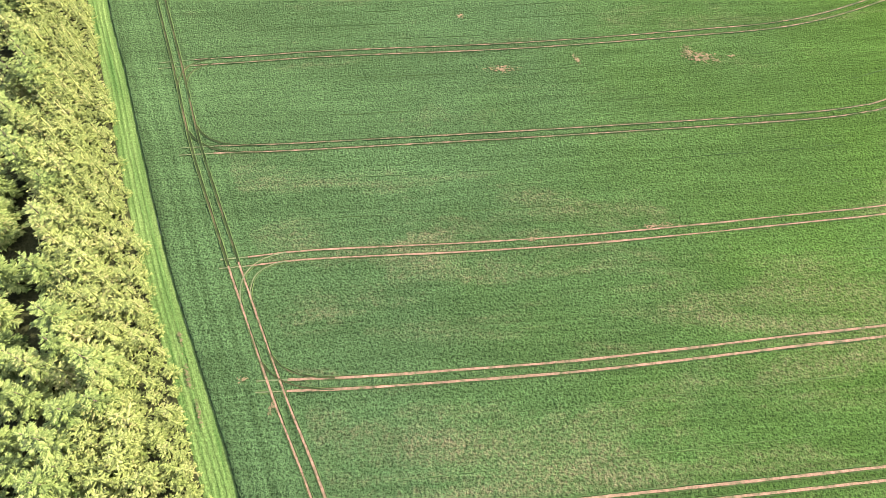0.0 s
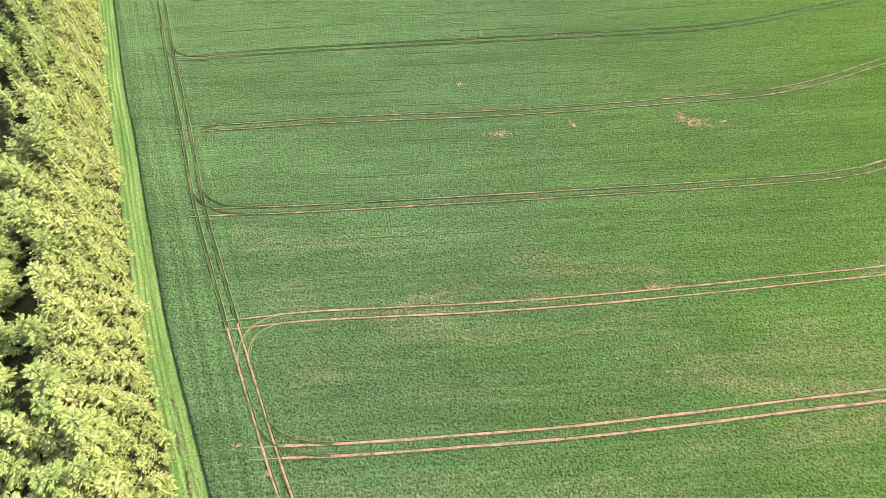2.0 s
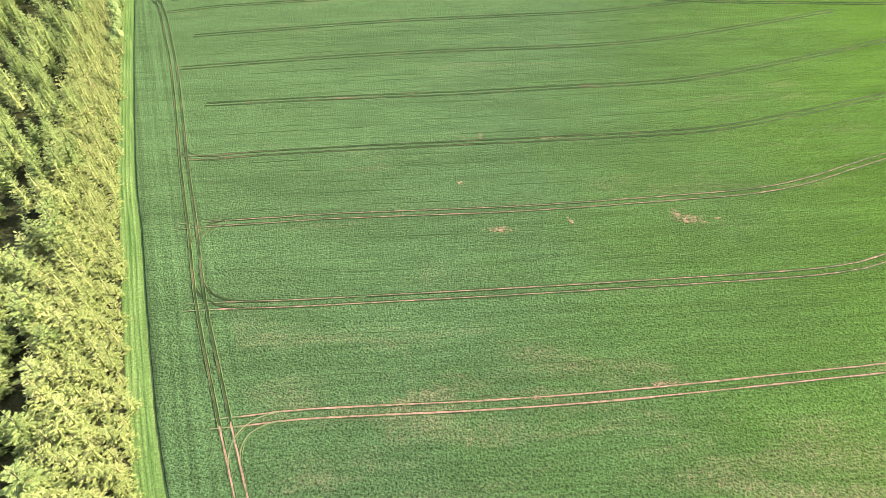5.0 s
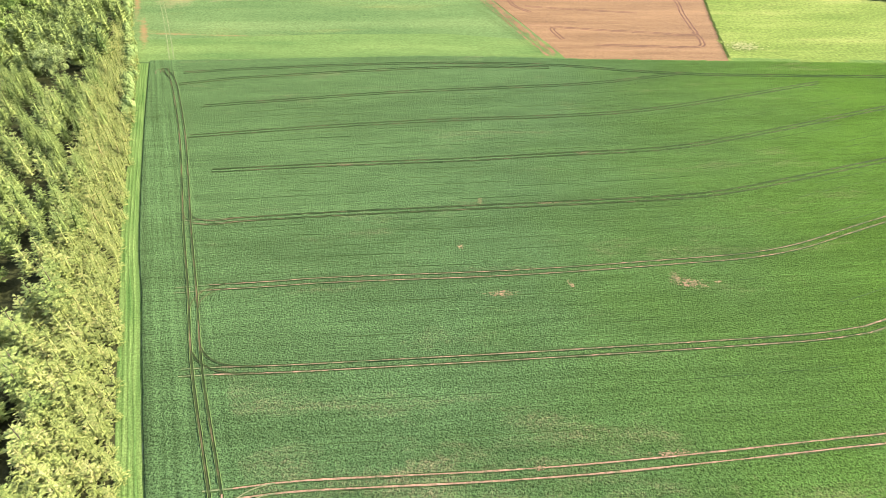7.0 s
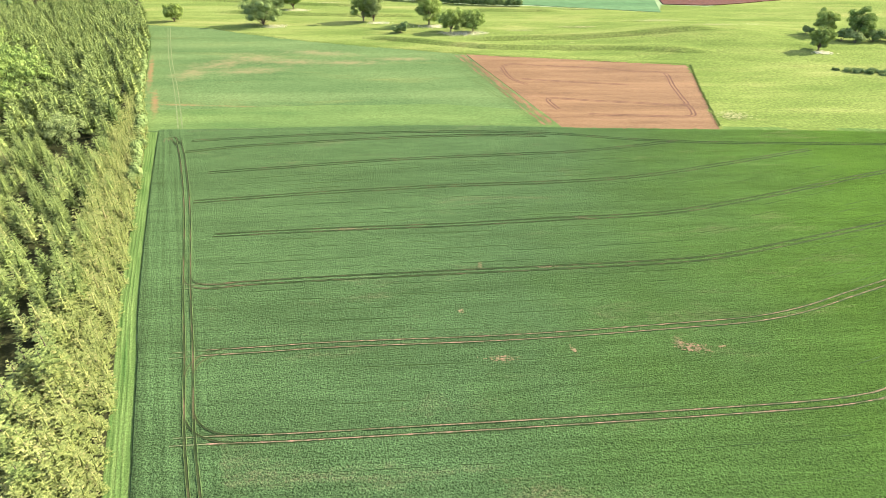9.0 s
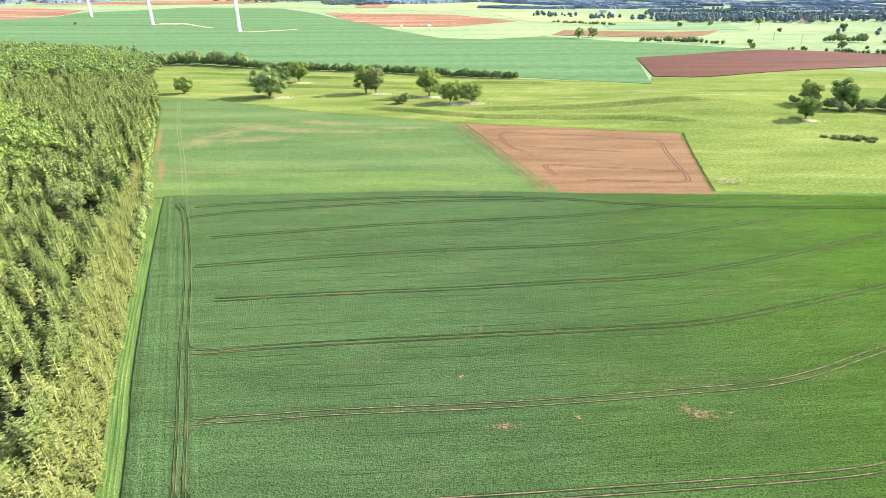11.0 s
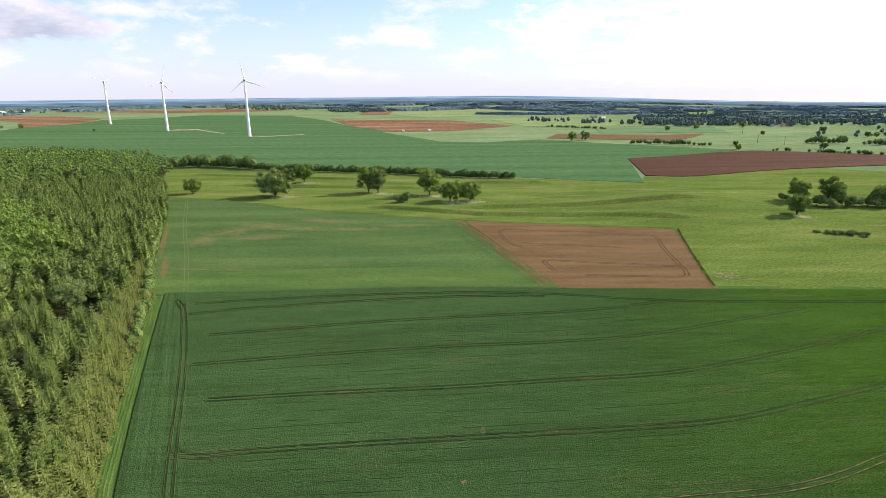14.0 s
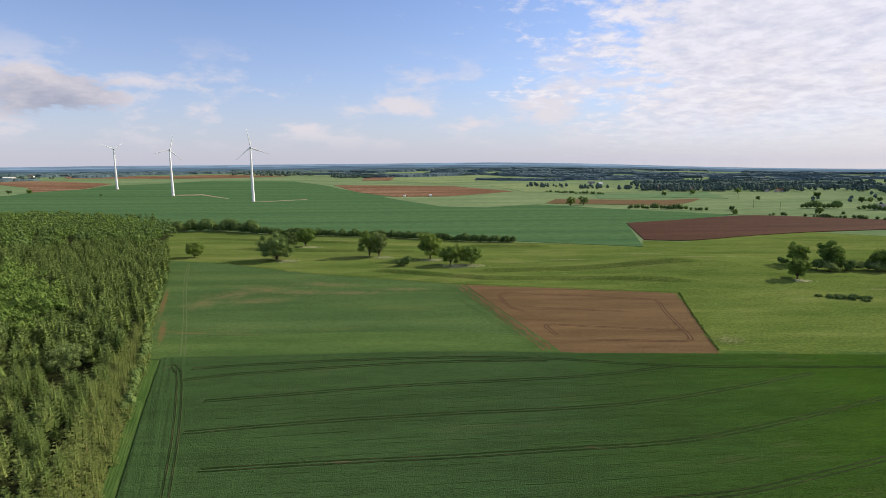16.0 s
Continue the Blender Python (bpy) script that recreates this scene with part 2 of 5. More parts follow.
M_STUBBLE = surface("pale_stubble", (0.30, 0.27, 0.15), (0.40, 0.35, 0.20), scale=0.008, grain=0.05, bump=0.0, grain_amount=0.15)
M_SOIL = surface("tilled_soil", (0.085, 0.053, 0.024), (0.147, 0.094, 0.043), scale=0.05, grain=1.6, mid=(0.112, 0.072, 0.033), bump=0.6, depth=0.2,
                 stretch=(0.25, 1.8, 1), blotch=(0.18, 0.108, 0.058), blotch_scale=0.03, blotch_at=(0.6, 0.86), rough=0.95, gloss=0.04)
M_SOIL_PALE = surface("dry_tilled_soil", (0.115, 0.066, 0.040), (0.250, 0.165, 0.105), scale=0.012, grain=0.1, mid=(0.160, 0.095, 0.058), bump=0.0, stretch=(0.25, 1.6, 1), rough=0.95)
M_SOIL_DARK = surface("dark_tilled_soil", (0.046, 0.021, 0.012), (0.074, 0.034, 0.020), scale=0.02, grain=0.4, bump=0.2, depth=0.2,
                      stretch=(0.3, 1.5, 1), rough=0.95, gloss=0.04)
M_RUT = surface("rut_soil", (0.050, 0.062, 0.025), (0.205, 0.134, 0.084), scale=0.9, grain=3.0, mid=(0.140, 0.098, 0.058), bump=0.5, depth=0.05, rough=0.95, gloss=0.04)
# overgrown rut; its near-black greens stand in for shade between the crop walls
M_RUT_GROWN_SHADE = surface("rut_overgrown_shade", (0.012, 0.022, 0.007), (0.095, 0.074, 0.038), scale=0.12, grain=3.0, mid=(0.024, 0.034, 0.012), bump=0.5, depth=0.05, rough=0.95, gloss=0.04)
M_RUT_HALF = surface("rut_half_bare", (0.026, 0.048, 0.016), (0.200, 0.132, 0.082), scale=0.6, grain=3.0, mid=(0.078, 0.072, 0.036), bump=0.5, depth=0.05, rough=0.95, gloss=0.04)
M_TRACK_GREEN = surface("pressed_crop", (0.034, 0.064, 0.018), (0.074, 0.108, 0.034), scale=0.3, grain=2.0, bump=0.3, depth=0.05)
M_TRACK_PALE = surface("pale_pressed_crop", (0.055, 0.088, 0.036), (0.115, 0.125, 0.060), scale=0.3, grain=2.0, bump=0.3, depth=0.05)
M_TRACK_LIGHT = surface("light_wheel_marks", (0.062, 0.102, 0.036), (0.115, 0.136, 0.056), scale=0.3, grain=2.0, bump=0.3, depth=0.05)
M_BARE = surface("bare_patch", (0.05, 0.068, 0.022), (0.18, 0.118, 0.068), scale=0.5, grain=2.0, mid=(0.105, 0.088, 0.044), bump=0.5, depth=0.1, rough=0.95, gloss=0.04)
M_GRAVEL = surface("gravel", (0.22, 0.18, 0.12), (0.33, 0.27, 0.19), scale=0.05, grain=0.6, bump=0.2, rough=0.95)
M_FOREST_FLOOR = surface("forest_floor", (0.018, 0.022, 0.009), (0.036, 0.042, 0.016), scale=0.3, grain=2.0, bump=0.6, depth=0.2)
M_NEEDLES = foliage("conifer_needles", (0.048, 0.084, 0.019), (0.188, 0.250, 0.068), 0.14, warm=(0.255, 0.252, 0.095))
M_SPRUCE = foliage("spruce_needles", (0.056, 0.096, 0.025), (0.212, 0.276, 0.078), 0.14)
M_YOUNG = foliage("young_needles", (0.068, 0.104, 0.021), (0.205, 0.248, 0.070), 0.16, warm=(0.285, 0.260, 0.108))
M_LEAVES = foliage("oak_leaves", (0.076, 0.134, 0.028), (0.265, 0.355, 0.082), 0.38)
M_LEAVES_DEEP = foliage("deep_green_leaves", (0.066, 0.124, 0.034), (0.195, 0.275, 0.080), 0.24)
M_LEAVES_BRIGHT = foliage("bright_leaves", (0.085, 0.155, 0.032), (0.210, 0.290, 0.070), 0.30)
M_LEAVES_GREY = foliage("grey_leaves", (0.12, 0.17, 0.055), (0.235, 0.30, 0.10), 0.25)
M_HEDGE = foliage("hedge_leaves", (0.060, 0.108, 0.032), (0.156, 0.222, 0.068), 0.32)
M_TUSSOCK = foliage("tussock_grass", (0.035, 0.065, 0.014), (0.085, 0.12, 0.03), 0.2)
# far woods: the blue of distance haze is put into the leaf colours
M_WOOD_HAZY = foliage("far_leaves_haze_blue", (0.066, 0.106, 0.118), (0.112, 0.160, 0.166), 0.1)
M_WOOD_FAR = foliage("far_leaves_haze_tint", (0.056, 0.094, 0.084), (0.112, 0.158, 0.126), 0.15)
M_CROP_BLADES = foliage("crop_blades", (0.026, 0.056, 0.018), (0.056, 0.092, 0.026), 0.12)
M_PALE_HERB = foliage("pale_herbs", (0.30, 0.36, 0.15), (0.66, 0.64, 0.42), 0.2)
M_BARK = plain("bark", (0.09, 0.07, 0.05), 0.95, 0.3)
M_TOWER = plain("white_steel", (0.80, 0.80, 0.80), 0.45, 0.03, 0.2)
M_GREY_STEEL = plain("grey_steel", (0.34, 0.35, 0.37), 0.5, 0.06)
M_WALL = plain("render_wall", (0.46, 0.42, 0.36), 0.9)
M_ROOF = plain("tile_roof", (0.20, 0.105, 0.075), 0.9, 0.2)
M_ROOF_GREY = plain("slate_roof", (0.17, 0.17, 0.18), 0.7, 0.15)
M_POLE = plain("weathered_pole", (0.16, 0.13, 0.10), 0.9, 0.2)
M_STONE = plain("pale_wrap", (0.75, 0.74, 0.70), 0.6)


# ---------------------------------------------------------------- helpers for meshes
def smoothstep(a, b, v):
    s = np.clip((np.asarray(v, float) - a) / (b - a), 0, 1)
    return s * s * (3 - 2 * s)


def rise(x, y):
    """Height of the land: flat near by, climbing slowly to the edge of the plateau, then falling away before the far ridges."""
    z = 80 * smoothstep(1300, 4800, np.hypot(x, y))
    top = 56 - 40 * smoothstep(0.05, 0.62, x / (np.hypot(x, y) + 1))
    z = np.where(z > top - 8, top - 8 + 8 * (1 - np.exp(-(z - top + 8) / 8)), z)
    return z - 40 * smoothstep(3230, 3600, np.hypot(x, y))


def mesh_from(name, verts, faces, material=None, smooth=False):
    """A mesh from an array of vertices and an array of faces that all have the same number of corners."""
    verts, faces = np.asarray(verts, np.float32), np.asarray(faces, np.int32)
    me = bpy.data.meshes.new(name)
    n, k = faces.shape
    me.vertices.add(len(verts))
    me.vertices.foreach_set("co", verts.ravel())
    me.loops.add(n * k)
    me.loops.foreach_set("vertex_index", faces.ravel())
    me.polygons.add(n)
    me.polygons.foreach_set("loop_start", np.arange(0, n * k, k, dtype=np.int32))
    me.polygons.foreach_set("use_smooth", np.full(n, smooth, bool))
    me.update(calc_edges=True)
    if material:
        me.materials.append(material)
    return me


def part(name, mesh, parent, label=""):
    ob = new(name, mesh)
    ob.parent = parent
    return tagged(ob, label) if label else ob


def bm_mesh(name, bm, material, smooth=False):
    me = bpy.data.meshes.new(name)
    for f in bm.faces:
        f.smooth = smooth
    bm.to_mesh(me)
    bm.free()
    me.materials.append(material)
    return me


def inside(poly, x, y):
    """Which of the points lie in the polygon."""
    x, y = np.asarray(x, float), np.asarray(y, float)
    hit = np.zeros(x.shape, bool)
    px, py = np.array(poly, float).T
    for i in range(len(poly)):
        j = i - 1
        crosses = (py[i] > y) != (py[j] > y)
        with np.errstate(divide="ignore", invalid="ignore"):
            at = (px[j] - px[i]) * (y - py[i]) / (py[j] - py[i]) + px[i]
        hit ^= crosses & (x < at)
    return hit


def spline(points, step=1.5):
    """A smooth line through the points, cut at even steps."""
    p = np.array(points, float)
    p = np.vstack([2 * p[0] - p[1], p, 2 * p[-1] - p[-2]])
    out = []
    for i in range(1, len(p) - 2):
        a, b, c, d = p[i - 1:i + 3]
        n = max(2, int(np.linalg.norm(c - b) / step))
        s = np.linspace(0, 1, n, endpoint=False)[:, None]
        out.append(0.5 * (2 * b + (c - a) * s + (2 * a - 5 * b + 4 * c - d) * s ** 2 + (3 * b - a - 3 * c + d) * s ** 3))
    out.append(p[-2][None])
    return np.vstack(out)


def sideways(line):
    d = np.gradient(line, axis=0)
    d /= np.linalg.norm(d, axis=1)[:, None] + 1e-9
    return np.stack([-d[:, 1], d[:, 0]], 1)


def sheet(name, poly, material, height, label, category, kind="structure", reach=70.0):
    """A field: a thin raised slab that follows the land."""
    bm = bmesh.new()
    bm.faces.new([bm.verts.new((x, y, 0)) for x, y in poly])
    bmesh.ops.triangulate(bm, faces=bm.faces[:])
    far = max(math.hypot(x, y) for x, y in poly) > 1300
    if far:
        for _ in range(7):
            long = [e for e in bm.edges if e.calc_length() > reach]
            if not long:
                break
            bmesh.ops.subdivide_edges(bm, edges=long, cuts=1)
            bmesh.ops.triangulate(bm, faces=bm.faces[:])
    rim = [e for e in bm.edges if len(e.link_faces) == 1]
    skirt = bmesh.ops.extrude_edge_only(bm, edges=rim)["geom"]
    low = {v for v in skirt if isinstance(v, bmesh.types.BMVert)}
    for v in bm.verts:
        v.co.z = float(rise(v.co.x, v.co.y)) + (-0.3 if v in low else height)
    bmesh.ops.recalc_face_normals(bm, faces=bm.faces[:])
    up = sum(f.normal.z * f.calc_area() for f in bm.faces)
    if up < 0:
        bmesh.ops.reverse_faces(bm, faces=bm.faces[:])
    return tagged(new(name, bm_mesh(name, bm, material)), label, category, kind=kind)


# ---------------------------------------------------------------- plan of the land
CROP_EDGE = [(-8, -45), (-18, -18), (-29.1, 7.6), (-38.8, 26.6), (-46.5, 41.5), (-55.2, 60.5), (-68.0, 90), (-79.3, 115.2), (-104.8, 178.9), (-128.5, 240.8)]
FAR_EDGE = [(-128.5, 240.8), (-87.6, 242.2), (-49, 244), (-7.3, 246.2), (29.4, 244.7), (67.6, 241.5), (122.5, 239.5), (196.7, 236), (360, 232)]
FIELD2_TOP = [(-250, 497), (-191, 481), (-160, 461), (-100, 429), (-36, 405), (14, 387)]
WOOD_EDGE = [(-8, -60), (-22.5, -18), (-33.5, 7), (-43.2, 26.6), (-59.4, 60), (-83.3, 115), (-109, 179), (-134, 241), (-158, 290), (-214, 420), (-256, 505), (-352, 712)]
HEDGE_LINE = [(-352, 716), (-313, 724), (-288, 722), (-235, 692), (-153, 667), (-56, 639), (9, 612), (39, 600), (76, 594)]

# the land: one sheet to the horizon
rings = np.concatenate([np.linspace(0, 1200, 25)[1:], np.linspace(1260, 4900, 62)])
turns = np.linspace(0, 2 * np.pi, 257)[:-1]
gx, gy = np.outer(rings, np.cos(turns)), np.outer(rings, np.sin(turns))
gv = np.stack([gx, gy, rise(gx, gy)], -1).reshape(-1, 3)
gv = np.vstack([gv, [[0, 0, 0]]])
idx = np.arange(len(rings) * 256).reshape(len(rings), 256)
a, b = idx[:-1], idx[1:]
gf = np.stack([a, b, np.roll(b, -1, 1), np.roll(a, -1, 1)], -1).reshape(-1, 4)
ground_mesh = mesh_from("ground", gv, gf, M_PASTURE)
ground = tagged(new("ground", ground_mesh), "broad farmland of green pasture reaching the horizon", "ground", kind="structure")
core = mesh_from("ground_core", gv[list(idx[0]) + [len(gv) - 1]], np.stack([np.full(256, 256), np.arange(256), np.roll(np.arange(256), -1)], -1), M_PASTURE)
part("ground_middle", core, ground)


def bank(x, y, line, drop, width):
    """A grassy terrace edge along a line: the land steps up behind it."""
    p = np.array(line, float)
    at = np.interp(x, p[:, 0], p[:, 1])
    ends = smoothstep(p[0, 0] - 8, p[0, 0] + 22, x) * (1 - smoothstep(p[-1, 0] - 22, p[-1, 0] + 8, x))
    s = smoothstep(at - width / 2, at + width / 2, y) * (1 - smoothstep(at + width, at + 22, y))
    return drop * s * ends


def meadow_height(x, y):
    z = 8.0 * np.exp(-(((x - 205) / 70) ** 2 + ((y - 440) / 48) ** 2))
    z = z + bank(x, y, [(20, 433), (96, 434), (200, 431)], 2.9, 2.4)
    z = z + bank(x, y, [(-60, 441), (31, 405), (108, 398), (175, 384)], 2.4, 2.2)
    z = z + bank(x, y, [(15, 563), (110, 560)], 2.6, 2.2)
    z = z + bank(x, y, [(-215, 560), (-100, 540), (-20, 535)], 2.2, 2.2)
    z = z + bank(x, y, [(-300, 650), (-180, 615), (-70, 590)], 2.0, 2.6)
    z = z + 0.25 * np.sin(x * 0.11 + 1.3 * np.sin(y * 0.05)) * np.sin(y * 0.16 + 0.02 * x)
    return z


MEADOW = [(-262, 503)] + FIELD2_TOP[1:] + [(152, 356), (123.5, 240.5), (196.7, 237.5), (420, 230), (520, 420), (520, 600), (430, 660), (347, 646),
                                          (258, 588), (217, 600), (200, 553), (127, 582), (76, 594)] + HEDGE_LINE[::-1][1:]


def build_meadow():
    xs, ys = np.arange(-360, 521, 2.0), np.arange(230, 731, 2.0)
    X, Y = np.meshgrid(xs, ys)
    rng = np.random.default_rng(5)
    Z = 0.12 + np.maximum(0, meadow_height(X, Y)) + rng.normal(0, 0.035, X.shape)
    keep = inside(MEADOW, X, Y)
    ids = np.arange(X.size).reshape(X.shape)
    quad = np.stack([ids[:-1, :-1], ids[:-1, 1:], ids[1:, 1:], ids[1:, :-1]], -1)
    full = keep[:-1, :-1] | keep[:-1, 1:] | keep[1:, 1:] | keep[1:, :-1]
    f = quad[full]
    used, f = np.unique(f, return_inverse=True)
    v = np.stack([X, Y, Z], -1).reshape(-1, 3)[used]
    me = mesh_from("meadow", v, f.reshape(-1, 4), M_GRASS, True)
    tagged(new("meadow", me), "yellow-green rough meadow with low grassy terrace banks", "meadow", kind="structure")


build_meadow()


# ---------------------------------------------------------------- crop field under the camera
def build_crop():
    ys = np.concatenate([np.arange(-45, 150, 0.9), np.arange(150, 246, 1.4)])
    u = np.linspace(0, 1, 320) ** 1.3
    edge_curve, fe = spline(CROP_EDGE, 1.0), np.array(FAR_EDGE, float)
    v = np.linspace(0, 1, len(ys))
    # rows run from the wood's side to the east; the last row is the far edge
    rows = []
    for s in v:
        y0 = -45 + s * (240.8 + 45)
        x0 = np.interp(y0, edge_curve[:, 1], edge_curve[:, 0])
        x = x0 + (360 - x0) * u
        far = np.interp(x, fe[:, 0], fe[:, 1])
        y = -45 + s * (far + 45)
        rows.append(np.stack([x, y], -1))
    P = np.array(rows)
    rng = np.random.default_rng(7)
    Z = 0.42 + rng.uniform(-0.07, 0.07, P.shape[:2])
    V = np.concatenate([P, Z[..., None]], -1)
    # ragged margin and a standing edge all round
    V[:, 0, 0] += rng.normal(0, 0.03, len(V))
    V[:, :4, 2] = np.array([0.24, 0.32, 0.38, 0.42]) + rng.normal(0, 0.02, (len(V), 4))
    V[-1, :, 1] += rng.normal(0, 0.25, V.shape[1])
    n, m = P.shape[:2]
    ids = np.arange(n * m).reshape(n, m)
    quads = np.stack([ids[:-1, :-1], ids[:-1, 1:], ids[1:, 1:], ids[1:, :-1]], -1).reshape(-1, 4)
    V = V.reshape(-1, 3)
    rim = np.concatenate([ids[::-1, 0], ids[0, 1:], ids[1:, -1], ids[-1, ::-1][1:]])
    foot = V[rim].copy()
    foot[:, 2] = -0.2
    k = len(V) + np.arange(len(rim))
    wall = np.stack([rim[:-1], k[:-1], k[1:], rim[1:]], -1)
    me = mesh_from("crop_field", np.vstack([V, foot]), np.vstack([quads, wall]), M_CROP, True)
    tagged(new("crop_field", me), "dense dark green cereal crop with paler streaks", "crop", kind="stuff")


build_crop()

TRAMLINES = [
    [(-20, 1.5), (0, 4.6), (30.1, 7.6), (45.7, 9.1), (64, 10.9), (110, 15.5), (200, 26)],
    [(-28.9, 23.4), (-24.1, 23.6), (-12.7, 24.1), (1.4, 25.1), (19.3, 26.5), (37.6, 28.5), (56.3, 30.8), (72.3, 32.6), (120, 38.5), (200, 50)],
    [(-38.7, 44.8), (-33.9, 45.3), (-22.2, 46.7), (6.6, 48.3), (26.8, 49.9), (47.5, 52.1), (68.8, 54.6), (81.4, 56.1), (130, 63), (210, 77)],
    [(-51.3, 69.5), (-44.7, 70), (-29.3, 70.7), (-9.4, 72.1), (13.1, 73.7), (35.9, 75.5), (59.1, 77.4), (76.8, 79.1), (86.6, 80.8), (92, 82.4), (125, 94), (210, 122)],
    [(-61.2, 93), (-53.8, 94), (-39.9, 95.3), (-24.6, 96.8), (8.4, 98.7), (28.5, 100.4), (56.4, 103.5), (75, 105.9), (89.4, 109.8), (104.3, 115.9), (117.3, 121.2), (160, 138), (220, 160)],
    [(-69, 119.4), (-58.1, 120.4), (-40.5, 122.4), (-13.3, 124.9), (9.8, 126.8), (33.3, 128.7), (65.5, 131.8), (82.8, 135.3), (101.9, 141.3), (122.6, 148.2), (137, 153), (220, 181)],
    [(-70.3, 146.2), (-49.5, 148.5), (-25.6, 150.6), (2.3, 152.7), (20, 154.6), (38.1, 156.6), (67.4, 159.8), (87.6, 164.9), (118.6, 175.6), (161, 191.6), (230, 214)],
    [(-85.1, 168.8), (-59, 173.2), (-26.8, 177.9), (2.6, 181.3), (42.7, 184.6), (74.3, 189.8), (110, 201.2), (149.1, 215.1)],
    [(-88.8, 192.9), (-64.9, 197.4), (-18.9, 205.5), (25, 210.3), (59, 214.6), (96.1, 224.3)],
    [(-108, 226), (-88.8, 229.3), (-71.8, 231.4), (-52.3, 233.8), (-37, 235.2), (-17, 236.4), (15.3, 237), (51.1, 233.6), (73.7, 228.4), (96.1, 224.8), (118.6, 222.9), (179.2, 221), (260, 219)],
    [(-105.7, 213.5), (-87.7, 219.2), (-60, 224), (-36, 227.6), (-21.7, 229.7), (-6.8, 231.2), (18, 232.4), (44, 231.4)],
]
HEADLAND = [(-4, -20), (-17.5, 7.6), (-25.7, 23.1), (-36.3, 44.8), (-48.2, 70.4), (-57.2, 93), (-67.6, 118.5), (-86.3, 166), (-103.8, 206.1), (-111.8, 222.5), (-113.5, 227)]
GAUGE, RUT = 1.78, 0.42
lip_v, lip_f = [], []
track_rng = np.random.default_rng(11)


def lips(line, off, tall=1.0):
    """Uneven standing crop beside a rut."""
    s = sideways(line)
    n = len(line)
    mid = line + s * off
    h = 0.45 + tall * track_rng.uniform(0.10, 0.32, n)
    w = track_rng.uniform(0.07, 0.15, n)
    base = sum(len(q) for q in lip_v)
    rows = [np.column_stack([mid - s * w[:, None], np.full(n, 0.36)]), np.column_stack([mid, h]), np.column_stack([mid + s * w[:, None], np.full(n, 0.36)])]
    lip_v.append(np.stack(rows, 1).reshape(-1, 3))
    i = base + 3 * np.arange(n - 1)
    for c in (0, 1):
        lip_f.append(np.stack([i + c, i + c + 1, i + c + 4, i + c + 3], -1))


def tramline(points, material, label, width=RUT, gauge=GAUGE, z=0.505, lip=1.0, wobble=0.045):
    line = spline(points, 0.8)
    s = sideways(line)
    vs, fs, base = [], [], 0
    for side in (-1, 1):
        c = line + s * (side * gauge / 2) + track_rng.normal(0, 0.012, line.shape)
        n = len(c)
        w = width / 2 + wobble * np.convolve(track_rng.normal(0, 1.3, n + 8), np.ones(9) / 9, "valid")
        edge = [c - s * w[:, None], c, c + s * w[:, None]]
        hs = [np.full(n, z), np.full(n, z - 0.012), np.full(n, z)]
        vs.append(np.stack([np.column_stack([e, h]) for e, h in zip(edge, hs)], 1).reshape(-1, 3))
        i = base + 3 * np.arange(n - 1)
        for k in (0, 1):
            fs.append(np.stack([i + k, i + k + 1, i + k + 4, i + k + 3], -1)[:, ::-1])
        base += 3 * n
        if lip:
            for d in (-1, 1):
                lips(c, d * (width / 2 + 0.14), lip)
    me = mesh_from("tramline", np.vstack(vs), np.vstack(fs), material)
    return tagged(new("tramline", me), label, "wheel tracks", "tramlines across the crop", "structure")


for i, line in enumerate(TRAMLINES):
    worn = i < 5
    if 1 <= i <= 5:
        tramline(line[:2], M_TRACK_PALE, "faint wheel marks crossing the headland", width=0.2, z=0.503, lip=0.12)
        line = line[1:]
    tramline(line, M_RUT if i < 3 else M_RUT_HALF if worn else M_RUT_GROWN_SHADE, "bare pinkish soil wheel ruts through the green crop" if worn else "half overgrown wheel ruts with painted shade through the green crop",
             width=0.37 if i < 2 else 0.29 if worn else 0.24, z=0.505, lip=0.26 if i < 3 else 0.38 if i < 5 else 0.42)
tramline(HEADLAND[:4], M_RUT, "pale trodden headland wheel ruts beside the wood", width=0.30, z=0.512, lip=0.2)
tramline(HEADLAND[3:], M_RUT_GROWN_SHADE, "greenish headland wheel ruts beside the wood", width=0.28, z=0.512, lip=0.5)
tramline([(-111.5, 221.5), (-114.5, 225.5), (-117.5, 230), (-119.3, 228), (-118.2, 225)], M_RUT_GROWN_SHADE, "short hooked wheel ruts at the field corner", width=0.3, z=0.52, lip=0.4)


def turning(k, ahead, right, material):
    """Where the tractor swung from the headland track into a tramline."""
    hl = spline(HEADLAND, 0.5)
    j = TRAMLINES[k][1 if k else 0]
    near = np.argmin(np.hypot(*(hl - np.array(j)).T))
    start = hl[min(len(hl) - 1, near + int(ahead / 0.5))]
    tl = spline(TRAMLINES[k], 0.5)
    e = tl[np.argmin(np.abs(tl[:, 0] - (hl[near, 0] + right)))]
    corner = hl[near] + np.array([0.8, 0.5])
    s = np.linspace(0, 1, 7)[:, None]
    arc = (1 - s) ** 2 * start + 2 * s * (1 - s) * corner + s ** 2 * e
    tramline([tuple(p) for p in arc], material, "faint curved wheel ruts where a tractor turned", width=0.22, z=0.518, lip=0.16)


for k, ahead, right in ((1, 6, 9), (2, -7, 9), (3, 8, 12), (4, -6, 7), (5, 8, 12)):
    turning(k, ahead, right, M_TRACK_PALE if k == 2 else M_RUT_GROWN_SHADE)


